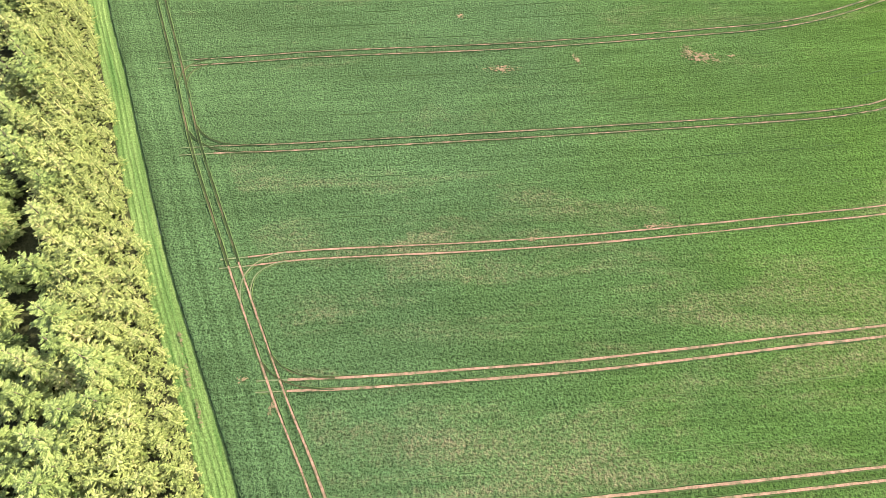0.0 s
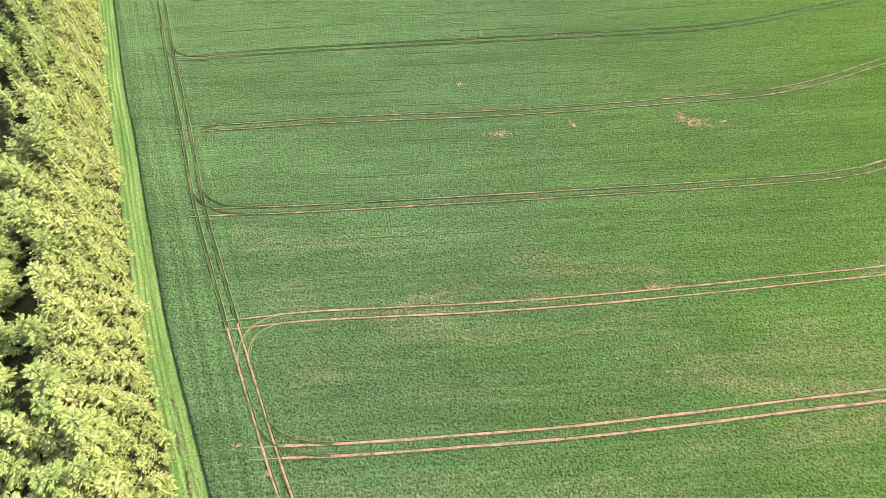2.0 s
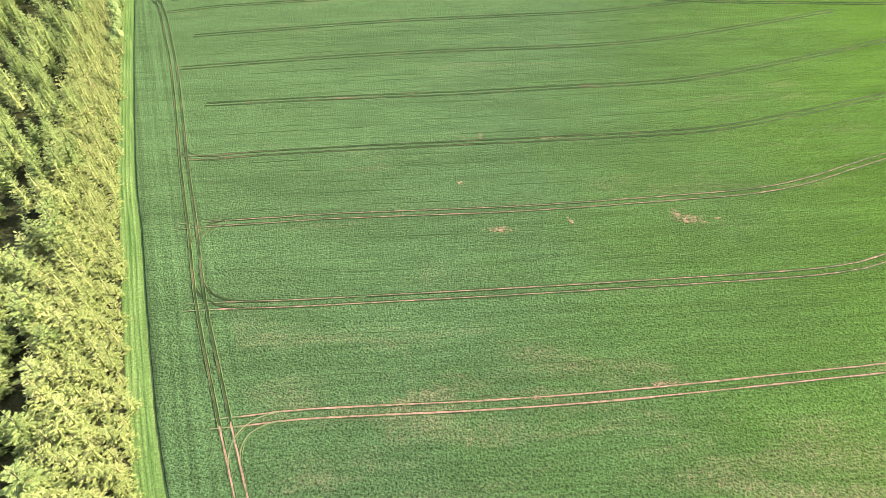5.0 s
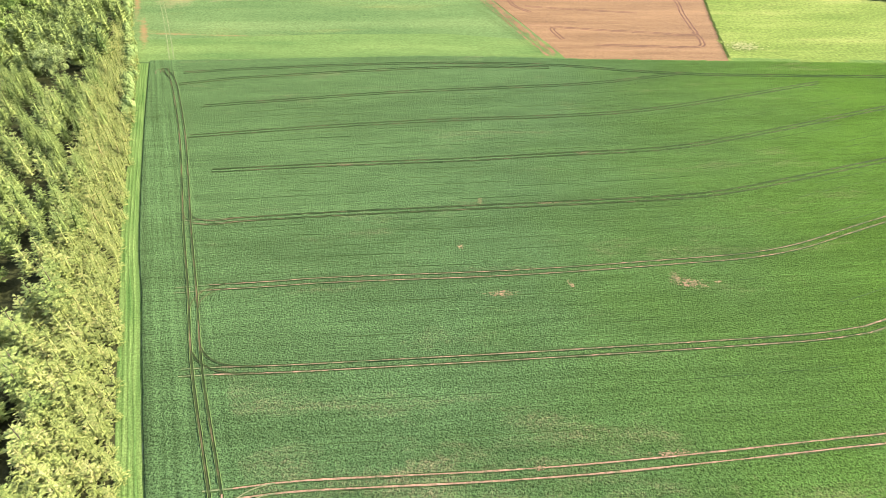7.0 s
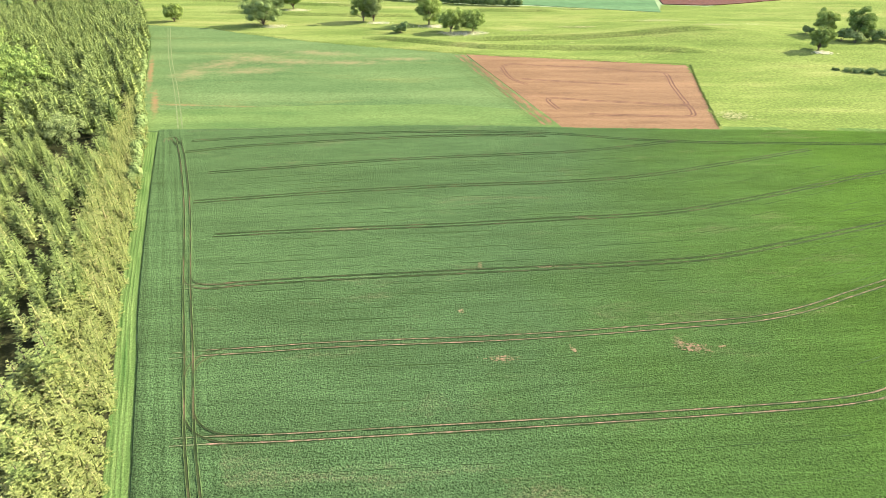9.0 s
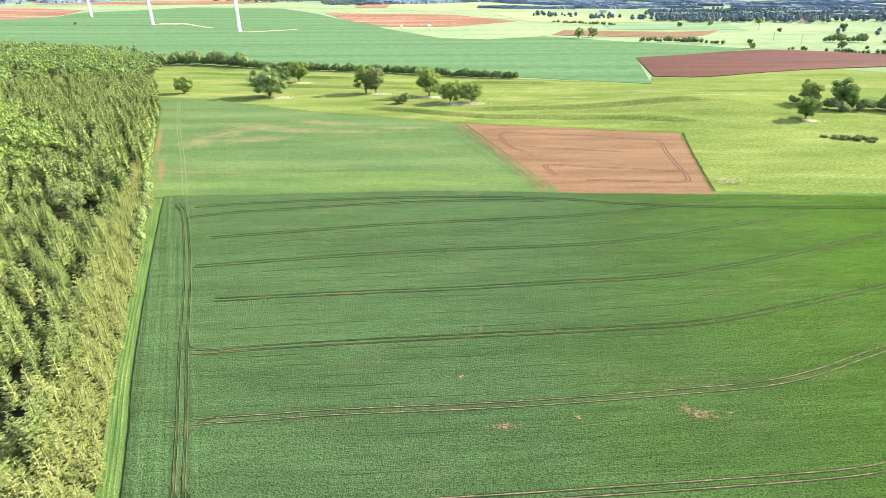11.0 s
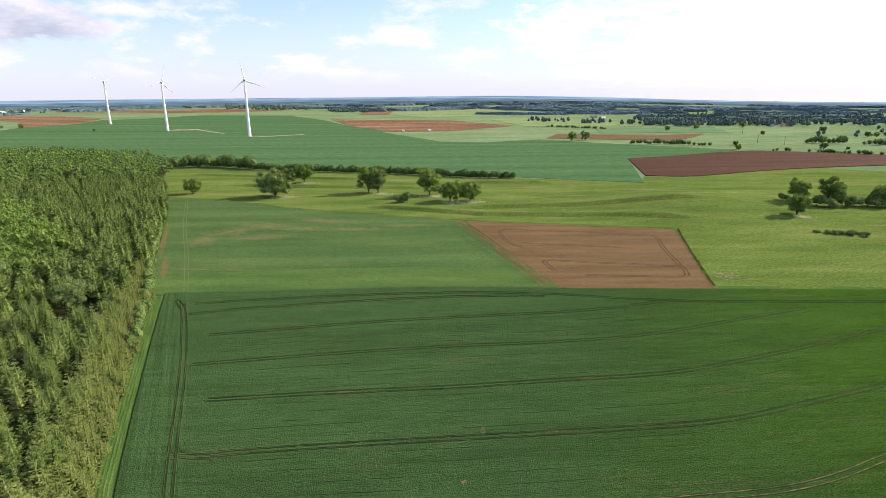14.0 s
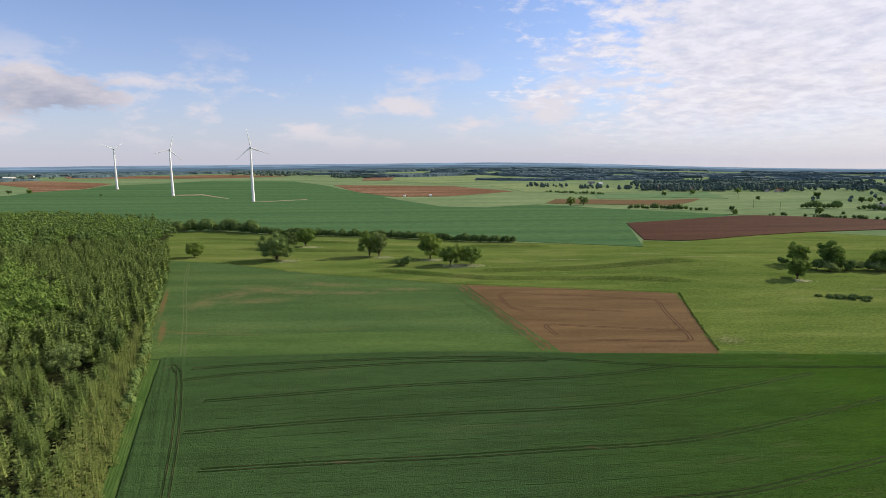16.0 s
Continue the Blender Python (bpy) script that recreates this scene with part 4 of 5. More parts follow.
def scatter(shape, places, name, material, label, category):
    """Many plants that nobody could count, as one mesh. places: x, y, z, scale, turn."""
    v, f = shape
    P = np.array(places, float)
    c, s = np.cos(P[:, 4]), np.sin(P[:, 4])
    S = P[:, 3][:, None]
    X = (v[None, :, 0] * c[:, None] - v[None, :, 1] * s[:, None]) * S + P[:, 0][:, None]
    Y = (v[None, :, 0] * s[:, None] + v[None, :, 1] * c[:, None]) * S + P[:, 1][:, None]
    Z = v[None, :, 2] * S + P[:, 2][:, None]
    V = np.stack([X, Y, Z], -1).reshape(-1, 3)
    F = (f[None] + (np.arange(len(P)) * len(v))[:, None, None]).reshape(-1, f.shape[1])
    return tagged(new(name, mesh_from(name, V, F, material)), label, category, kind="stuff")


# ---------------------------------------------------------------- the wood
def in_circle(x, y, c):
    return math.hypot(x - c[0], y - c[1]) < c[2]


WOOD = WOOD_EDGE + [(-420, 800), (-520, 850), (-760, 915), (-815, 925), (-690, 770), (-570, 635), (-392, 430), (-236, 250), (-140, 110), (-98, 40), (-80, -60)]
GAPS = [(-136, 231, 5.5), (-141, 236, 4.5), (-270, 360, 7), (-262, 350, 5), (-255, 342, 5), (-72, 62, 2.6), (-57, 20, 2.8), (-64, 36, 2.6), (-84, 84, 2.5), (-215, 300, 5), (-180, 250, 3.5), (-264, 364, 11), (-250, 345, 6), (-158, 262, 7.5), (-166, 279, 4.5), (-193, 245, 5.5), (-232, 320, 5), (-200, 294, 4.5), (-158, 228, 4.5), (-70, 47, 2.6), (-61, 30, 2.6), (-82, 65, 2.8), (-98.6, 102, 3.0), (-91, 89, 3.0), (-88, 79, 2.6), (-104, 108, 3.0), (-79, 71, 2.6), (-110, 128, 3.2), (-75, 57, 2.4), (-66, 39, 2.2)]
BRIGHT = [(-258, 318, 32), (-292, 350, 28), (-226, 288, 18), (-318, 385, 24), (-205, 262, 9)]
GREY = [(-146, 213, 11), (-129, 225.5, 5), (-200, 236, 6)]
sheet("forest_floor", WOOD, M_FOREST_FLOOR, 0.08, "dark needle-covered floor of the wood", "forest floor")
conifers, broad_far, broad_bright, broad_grey = [], [], [], []
rng = np.random.default_rng(3)
edge = spline(WOOD_EDGE, 1.0)
along = np.array([-0.395, 0.919])
across = np.array([-0.919, -0.395])
for i in range(-20, 330):
    for j in range(-10, 170):
        q = np.array([-10, -60]) + along * (i * 4.3 + (j % 2) * 2.1) + across * (j * 4.1 - 20) + rng.normal(0, 1.6, 2)
        if not (-900 < q[0] < 0 and q[1] < 960):
            continue
        conifers.append((q[0], q[1], rng.uniform()))
C = np.array(conifers)
C = C[inside(WOOD, C[:, 0], C[:, 1])]
kept, decid, young = [], [], []
belt_line = np.array([(x, y) for x, y in WOOD_EDGE], float)


def inward(x, y):
    """How far a place lies inside the wood from its field edge."""
    return (np.interp(y, belt_line[:, 1], belt_line[:, 0]) - x) * 0.92


for x, y, u in C:
    if any(in_circle(x, y, c) for c in GAPS):
        continue
    d = math.hypot(x, y)
    if y < 330 and inward(x, y) < 9.5 * (1 - smoothstep(200, 340, y)) + 2.5 * math.sin(y * 0.21):
        continue
    if any(in_circle(x, y, c) for c in BRIGHT):
        if u < 0.30:
            broad_bright.append((x, y, u))
        continue
    if any(in_circle(x, y, c) for c in GREY):
        if u < 0.16:
            broad_grey.append((x, y, u))
        continue
    belt = 640 + 35 * math.sin(x * 0.03)
    if d > belt + 60 or (d > belt and u < 0.5):
        if u < 0.10:
            decid.append((x, y, u))
        continue
    if u > 0.64:
        continue
    kept.append((x, y, u))
kept.sort(key=lambda p: p[0] ** 2 + (p[1] - 40) ** 2)


def conifer_place(p):
    x, y, u = p
    s = 0.80 + 0.36 * ((u * 7.13) % 1.0)
    return (x, y, 0.0, s, u * 91.0)


near = kept[:180]
middle = [p for p in kept[180:] if math.hypot(p[0], p[1]) < 270]
far = [(x, y, u) for x, y, u in kept[180:] if math.hypot(x, y) >= 270 and u < 0.48]
variants = []
for k, (h, r) in enumerate(((11.6, 3.3), (12.6, 3.1), (10.6, 3.5), (12.0, 3.4), (13.2, 3.0), (10.0, 3.2))):
    v, f = conifer_shape(h, r * 1.05, 12, 8, 7, 100 + k, bare=0.12, full=0.60, wide=0.155, core=0.12, droop=-0.14)
    stem = mesh_from("trunk", *tube((0, 0, -0.3), (0, 0, h * 0.94), 0.24, 0.05, 7), M_BARK, True)
    variants.append([("trunk", stem), ("crown", mesh_from("crown", v, f, M_NEEDLES))])
plant_things([(*conifer_place(p), i) for i, p in enumerate(near)], variants, "conifer", "tall conifer with layered yellow-green needle branches", "conifer", "conifers at the edge of the wood")
for k in range(4):
    mid_shape = conifer_shape(11.2 + 0.5 * k, 3.3, 11, 9, 3, 200 + k, bare=0.24, full=0.68, wide=0.15, core=0.45, droop=-0.30, tilted=0.5)
    scatter(mid_shape, [conifer_place(p) for p in middle[k::4]], "conifer_wood", M_NEEDLES, "dense stand of yellow-green conifers", "conifer wood")
    low_shape = conifer_shape(10.6 + 0.5 * k, 4.1, 12, 16, 0, 300 + k, bare=0.22, full=0.76, wide=0.13, core=0.56, droop=-0.34, tilted=0.6)
    scatter(low_shape, [(x, y, z, 1.32 * q, r) for x, y, z, q, r in map(conifer_place, far[k::4])], "conifer_wood", M_SPRUCE, "dense stand of dark green conifers", "conifer wood")
for k in range(3):
    for group, material, label, spread, lobes, per, size in (
            (decid[k::3], (M_LEAVES_DEEP, M_LEAVES_BRIGHT, M_HEDGE)[k], "mixed broadleaf trees at the back of the wood", 6.0, 8, 16, 1.3),
            (broad_bright[k::3], M_LEAVES_BRIGHT, "bright green broadleaf trees inside the wood", 5.2, 9, 36, 0.9),
            (broad_grey[k::3], M_LEAVES_GREY, "grey-green willows among the conifers", 6.2, 18, 240, 0.6)):
        _, leaves, _ = broadleaf_shape(17, spread, 400 + k, lobes=lobes, per=per, size=size, base=0.12, seg=6, rings=4, core=0.42 if per > 100 else 0.5)
        if group:
            scatter(leaves, [(x, y, 0, 0.85 + 0.5 * ((u * 37) % 1), u * 50) for x, y, u in group], "broadleaf_wood", material, label, "broadleaf wood")


# dense belt of young trees between the tall conifers and the verge
rng = np.random.default_rng(17)
for y in np.arange(-58, 330, 2.1):
    x0 = float(np.interp(y, belt_line[:, 1], belt_line[:, 0]))
    deep = 10.5 * (1 - float(smoothstep(200, 340, y))) + 1.5
    for k in range(int(deep / 2.0) + 1):
        x = x0 - 0.6 - k * 2.05 / 0.92 + rng.normal(0, 0.55)
        young.append((x, y + rng.normal(0, 0.6), 0.0, rng.uniform(0.70, 1.2) * (0.66 + 0.50 * min(1.0, k / 4)), rng.uniform(0, 6.28)))
for k in range(4):
    sapling = conifer_shape(5.4 + 0.7 * k, 2.3, 7, 6, 2, 260 + k, bare=0.10, full=0.55, wide=0.165, core=0.2, droop=-0.15)
    scatter(sapling, young[k::4], "young_trees", M_YOUNG, "dense belt of yellow-green young trees along the wood", "young trees")


# ---------------------------------------------------------------- meadow trees
def land(x, y):
    return float(np.maximum(0, meadow_height(np.array(x, float), np.array(y, float)))) if inside(MEADOW, [x], [y])[0] else float(rise(x, y))


def broadleaf(x, y, height, radius, seed, material, label, name="broadleaf_tree", lobes=22, per=300, size=0.85, base=0.2, group="", category="tree"):
    stems, leaves, _ = broadleaf_shape(height, radius, seed, lobes, per, size, base)
    tree = new(name)
    part("trunk", mesh_from("trunk", *stems, M_BARK, True), tree)
    part("crown", mesh_from("crown", *leaves, material), tree)
    tree.matrix_world = Matrix.Translation((x, y, land(x, y)))
    return tagged(tree, label, category, group)


OAKS = "scattered trees in the meadow"
for x, y, h, r, seed, m, label, base in (
        (-235, 516, 14.5, 5.6, 1, M_LEAVES, "small round tree alone in the meadow", 0.08),
        (-152, 497, 24.0, 10.6, 2, M_HEDGE, "broad dark green oak with low branches", -0.03),
        (-146, 580, 19.5, 7.5, 3, M_LEAVES_BRIGHT, "fresh bright green tree before the hedge", 0.08),
        (-160, 570, 18.0, 6.5, 4, M_HEDGE, "dark green tree beside the bright one", 0.06),
        (-70, 513, 24.5, 7.2, 5, M_LEAVES, "tall oak in a pair with a greyer tree", 0.08),
        (-61, 511, 23.0, 6.4, 6, M_LEAVES_GREY, "greyish half-leafed tree beside an oak", 0.08),
        (-13, 496, 24.5, 8.4, 7, M_LEAVES, "large dark green oak with a forked trunk", 0.10),
        (5, 465, 17.5, 7.4, 8, M_LEAVES, "spreading oak among pale herbs", 0.10),
        (22.5, 465, 16.5, 6.8, 9, M_LEAVES_BRIGHT, "light green spreading tree among pale herbs", 0.10),
        (251, 389, 16.0, 5.2, 10, M_LEAVES, "round oak on the slope", 0.07),
        (277, 430, 19.5, 5.6, 11, M_LEAVES, "broad tree at the end of a thicket", 0.07),
        (299, 425, 23.0, 6.4, 12, M_LEAVES_BRIGHT, "tall bright green tree over a thicket", 0.08),
        (338, 424, 17.0, 6.6, 13, M_LEAVES, "broad tree in a thicket", 0.06)):
    broadleaf(x, y, h, r * 1.04, seed, m, label, lobes=30, per=260, base=0.04 + base * 0.7, group=OAKS)


def bush(x, y, h, r, seed, material, label, name="bush", per=130, size=0.95, group=""):
    r *= 1.25
    rng = np.random.default_rng(seed)
    n = 7
    cs = np.column_stack([rng.uniform(-0.6, 0.6, n) * r, rng.uniform(-0.6, 0.6, n) * r, rng.uniform(0.3, 0.68, n) * h])
    v, f = leaf_cloud(cs, rng.uniform(0.35, 0.55, n) * r, per, size, rng, core=0.7)
    v[:, 2] = np.maximum(v[:, 2], 0.02)
    ob = new(name)
    stems = joined([tube((0, 0, -0.2), c, 0.12, 0.03, 5) for c in cs])
    part("stems", mesh_from("stems", *stems, M_BARK), ob)
    part("leaves", mesh_from("leaves", v, f, material), ob)
    ob.matrix_world = Matrix.Translation((x, y, land(x, y)))
    return tagged(ob, label, "bush", group)


bush(-35, 463, 8.5, 6.5, 50, M_HEDGE, "low dark leafless-looking bush in the meadow", per=80)
for i, (x, y, h, r) in enumerate([(284, 418, 11, 6), (291, 414, 8, 5), (308, 420, 10, 6), (316, 424, 9, 6), (324, 420, 8, 5), (331, 418, 9, 6), (268, 436, 6, 4), (346, 420, 10, 6), (356, 422, 10, 6), (366, 420, 9, 6), (378, 424, 12, 7)]):
    bush(x, y, h, r, 500 + i, M_LEAVES_GREY if i % 2 else M_HEDGE, "dense grey-green thicket bush" if i % 2 else "dense dark green thicket bush", group="thicket on the slope")
for i, (x, y, h, r) in enumerate([(236, 343, 1.2, 1.8), (241, 340, 1.7, 2.6), (246, 337, 2.2, 2.8), (251, 334, 2.5, 2.4), (255, 338, 2.0, 3.0), (259, 334, 2.3, 2.2), (263, 337, 1.3, 2.2), (248, 342, 1.2, 2.4), (256, 330, 1.1, 2.0)]):
    bush(x, y, h, r, 530 + i, M_HEDGE, "low dark scrub bush in the pasture", per=70, size=0.6, group="low scrub in the pasture")


def hedge(points, h, r, seed, label, name="hedgerow", material=M_HEDGE, step=2.2, per=26, size=1.0, gaps=0.0):
    rng = np.random.default_rng(seed)
    line = spline(points, step)
    s = sideways(line)
    keep = rng.uniform(size=len(line)) > gaps
    line = (line + s * rng.normal(0, r * 0.35, len(line))[:, None])[keep]
    big = 0.60 + 0.80 * np.abs(np.sin(np.arange(len(line)) * 0.37 + 2 * np.sin(np.arange(len(line)) * 0.11))) * rng.uniform(0.5, 1.1, len(line))
    z = np.array([land(x, y) for x, y in line])
    cs = np.column_stack([line, z + h * 0.5 * big])
    v, f = leaf_cloud(cs, r * big, per, size, rng, squash=h / (2 * r) * 1.05, core=0.72 if h > 2 else 0.0)
    return tagged(new(name, mesh_from(name, v, f, material)), label, "hedge", kind="stuff")


hedge([(x - 1.5, y) for x, y in WOOD_EDGE[6:-1]], 4.5, 2.0, 60, "low leafy shrubs along the edge of the wood", "wood_margin", M_HEDGE, 1.7, 34, 0.7, gaps=0.12)
hedge(HEDGE_LINE[3:], 7.0, 3.3, 61, "long uneven dark green hedge along a field", step=1.6, per=150, size=1.1, gaps=0.08)
hedge(HEDGE_LINE[:4], 13, 6, 62, "tall overgrown hedge beside the wood", step=2.5, per=260, size=1.2)
hedge([(152.8, 355), (138, 300), (124, 243)], 0.9, 0.7, 68, "dark tussock grass along the ploughed field", "grass_margin", M_TUSSOCK, 1.0, 22, 0.4)
hedge([(-190, 482), (-160, 462), (-100, 430), (-36, 406), (14, 388), (80, 373), (151, 357)], 0.8, 0.7, 69, "dark tussock grass along the meadow foot", "grass_margin", M_TUSSOCK, 1.6, 14, 0.45)
# dark grass added along the banks in place of their shaded faces
for k, line in enumerate(([(25, 431.5), (96, 432.5), (196, 429.5)], [(-56, 438), (31, 403.5), (108, 396.5), (170, 383.5)], [(20, 561.5), (108, 558.5)], [(-205, 557), (-100, 538.5), (-25, 533.5)])):
    hedge(line, 0.45, 0.6, 75 + k, "rough dark grass added for the shade line of a terrace bank", "grass_margin", M_TUSSOCK, 0.9, 8, 0.45, gaps=0.15)
hedge([(281, 1552), (330, 1500), (407, 1431)], 7, 4, 63, "far dark hedge between pastures", step=6, per=14, size=2.6, gaps=0.25)
hedge([(334, 1007), (396, 990), (448, 951)], 8, 5, 64, "bushy hedge between far fields", step=4, per=26, size=1.8, gaps=0.15)
hedge([(499, 862), (518, 851), (552, 829), (596, 797), (680, 740)], 5, 3, 65, "thin hedge behind a tilled field", step=4.5, per=20, size=1.5, gaps=0.3)
hedge([(634, 986), (660, 980), (686, 969)], 12, 6, 66, "clump of dark trees in the pasture", step=6, per=60, size=2.0)
hedge([(709, 952), (733, 927), (760, 925)], 9, 5, 67, "clump of dark bushes in the pasture", step=6, per=50, size=2.0)

for i, (x, y, r) in enumerate([(-12, 489, 8), (8, 459, 10), (20, 460, 8), (-58, 505, 6), (-142, 573, 7), (-143, 491, 7), (250, 384, 4)]):
    rng = np.random.default_rng(700 + i)
    n = 300
    q = rng.normal(0, 0.5, (n, 2)) * (r * 1.3, r * 0.8) + (x + 0.35 * r, y - 1)
    cs = np.column_stack([q, [land(a, b) + 0.25 for a, b in q]])
    v, f = leaf_cloud(cs, np.full(n, 0.4), 5, 0.7, rng)
    tagged(new("flowering_herbs", mesh_from("flowering_herbs", v, f, M_PALE_HERB)), "pale flowering herbs under a tree", "herbs", kind="stuff")

# single trees in the far pastures
for i, (x, y, h, r) in enumerate([(246, 1085, 20, 9), (276, 1102, 20, 10), (588, 872, 13, 8), (462, 883, 9, 6), (494, 956, 8, 5), (834, 1250, 14, 10), (618, 1392, 14, 12), (678, 1205, 9, 6), (822, 1099, 13, 8),
                                  (848, 1111, 10, 8), (875, 1121, 9, 6), (622, 867, 5, 4), (749, 1428, 15, 8), (540, 1370, 12, 8), (-1244, 1596, 12, 18), (-1205, 1625, 13, 18), (-940, 1530, 6, 5)]):
    broadleaf(x, y, h * 0.9, min(r, 0.5 * h) * 0.8, 800 + i, M_HEDGE if i % 3 else M_LEAVES, "single dark green tree in far pasture", lobes=16, per=60, size=1.5, base=0.04, group="single trees in the far pastures")


# ---------------------------------------------------------------- far woods
def round_tree(seed):
    """A far tree 18 m high: overlapping rounded masses down to the ground, with ragged sprays on them."""
    rng = np.random.default_rng(seed)
    cs = np.array([(0, 0, 9.0), (3.6, 1.0, 7.0), (-3.2, 2.0, 7.6), (0.4, -3.4, 6.4), (0.5, 0.6, 13.0)]) + rng.normal(0, 0.7, (5, 3))
    rs = np.array([6.0, 4.4, 4.6, 4.4, 4.6]) * rng.uniform(0.85, 1.15, 5)
    pieces = [clump(c, r, rng, 0.95, 5, 3) for c, r in zip(cs, rs)]
    pieces.append(leaf_cloud(cs, rs * 1.05, 4, 2.4, rng))
    pieces.append(tube((0, 0, -0.5), (0, 0, 6), 0.6, 0.3, 5))
    return joined(pieces)


def far_wood(name, poly, count, h, label, seed, material=M_WOOD_FAR):
    rng = np.random.default_rng(seed)
    p = np.array(poly, float)
    pts = rng.uniform(p.min(0), p.max(0), (count * 4, 2))
    pts = pts[inside(poly, pts[:, 0], pts[:, 1])][:count]
    z = rise(pts[:, 0], pts[:, 1])
    s = rng.uniform(0.7, 1.3, len(pts)) * h / 18
    v, f = round_tree(seed + 1)
    scatter((v, f), np.column_stack([pts, z, s, rng.uniform(0, 6, len(pts))]), name, material, label, "wood")


def canopy(regions, h, cell, seed, material, label, name="far_wood"):
    """Closed woodland far off: an uneven roof of crowns that falls to the ground at its rim. regions: centre, half width, half depth, turn."""
    rng = np.random.default_rng(seed)
    vs, fs, base = [], [], 0
    for cx, cy, rx, ry, turn in regions:
        nx, ny = max(4, int(2 * rx / cell)), max(3, int(2 * ry / cell))
        U, W = np.meshgrid(np.linspace(-1, 1, nx + 1), np.linspace(-1, 1, ny + 1))
        lobe = 1 + 0.22 * np.sin(3 * np.arctan2(W, U) + cx) + 0.14 * np.sin(7 * np.arctan2(W, U) + cy)
        # square grid bent into an uneven oval
        far_out = np.maximum(np.abs(U), np.abs(W))
        rad = np.hypot(U, W) + 1e-9
        k = far_out / rad * lobe
        a = U * k * rx + rng.normal(0, 0.22 * cell, U.shape)
        b = W * k * ry + rng.normal(0, 0.22 * cell, U.shape)
        c, s_ = math.cos(turn), math.sin(turn)
        X, Y = cx + a * c - b * s_, cy + a * s_ + b * c
        Z = h * rng.uniform(0.78, 1.18, U.shape) * np.where(far_out > 0.999, 0.0, 1.0) - np.where(far_out > 0.999, 0.5, 0.0)
        Z = Z + rise(X, Y)
        ids = base + np.arange(U.size).reshape(U.shape)
        vs.append(np.stack([X, Y, Z], -1).reshape(-1, 3))
        fs.append(np.stack([ids[:-1, :-1], ids[:-1, 1:], ids[1:, 1:], ids[1:, :-1]], -1).reshape(-1, 4))
        base += U.size
    return tagged(new(name, mesh_from(name, np.vstack(vs), np.vstack(fs), material)), label, "wood", kind="stuff")


def wood_patches(count, d0, d1, a0, a1, wide, deep, seed):
    """Places of wood blocks across the view, lying along it as the land's folds do."""
    rng = np.random.default_rng(seed)
    out = []
    for _ in range(count):
        d, a = rng.uniform(d0, d1), math.radians(rng.uniform(a0, a1))
        out.append((d * math.sin(a), d * math.cos(a), rng.uniform(0.4, 1.0) * wide, rng.uniform(0.5, 1.0) * deep, -a + rng.uniform(-0.25, 0.25)))
    return out


far_wood("far_wood", [(587, 1650), (764, 1600), (900, 1530), (1014, 1430), (1080, 1290), (1400, 1400), (1650, 1600), (1200, 1800), (900, 1950), (700, 1950), (600, 1800)], 500, 11.5,
         "broad belt of dark woods round a village", 900)
far_wood("village_trees", [(560, 1560), (640, 1500), (800, 1480), (920, 1400), (930, 1540), (780, 1640), (600, 1720)], 190, 13, "garden trees between the village houses", 905)
far_wood("far_wood", [(-1173, 3084), (-667, 2853), (-599, 2600), (-1009, 2680)], 220, 13, "far block of dark woodland", 910)
far_wood("far_wood", [(-557, 2794), (-328, 2538), (-316, 2420), (-493, 2465)], 150, 12, "far block of dark woodland", 920)
far_wood("far_wood", [(-2300, 2420), (-1640, 2420), (-1640, 2330), (-2300, 2250)], 130, 10, "row of trees round a far farm", 950)
far_wood("far_wood", [(300, 1900), (560, 1750), (620, 1560), (540, 1560), (250, 1820)], 45, 12, "scattered bushes between far pastures", 960)
far_wood("far_wood", [(-2600, 3200), (-2200, 3250), (-2250, 3020), (-2550, 3020)], 120, 13, "far block of dark woodland", 970)
far_wood("far_wood", [(-1650, 3250), (-1250, 3350), (-1250, 3150), (-1600, 3050)], 120, 13, "far block of dark woodland", 980)
far_wood("far_wood", [(700, 1130), (1300, 1500), (1500, 1300), (900, 900)], 70, 10, "scattered bushes and trees in the pastures", 990)

canopy(wood_patches(14, 1850, 2200, 20, 42, 130, 40, 1001), 9, 7, 1, M_WOOD_FAR, "dark woods beyond the village")
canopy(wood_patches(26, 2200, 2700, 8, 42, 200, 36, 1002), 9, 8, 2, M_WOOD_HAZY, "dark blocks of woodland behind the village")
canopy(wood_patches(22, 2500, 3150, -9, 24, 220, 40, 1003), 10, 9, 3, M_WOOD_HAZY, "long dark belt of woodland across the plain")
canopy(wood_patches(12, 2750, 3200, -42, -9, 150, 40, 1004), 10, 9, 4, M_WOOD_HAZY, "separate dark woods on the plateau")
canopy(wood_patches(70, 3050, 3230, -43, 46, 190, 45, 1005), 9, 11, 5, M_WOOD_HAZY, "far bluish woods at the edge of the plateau")

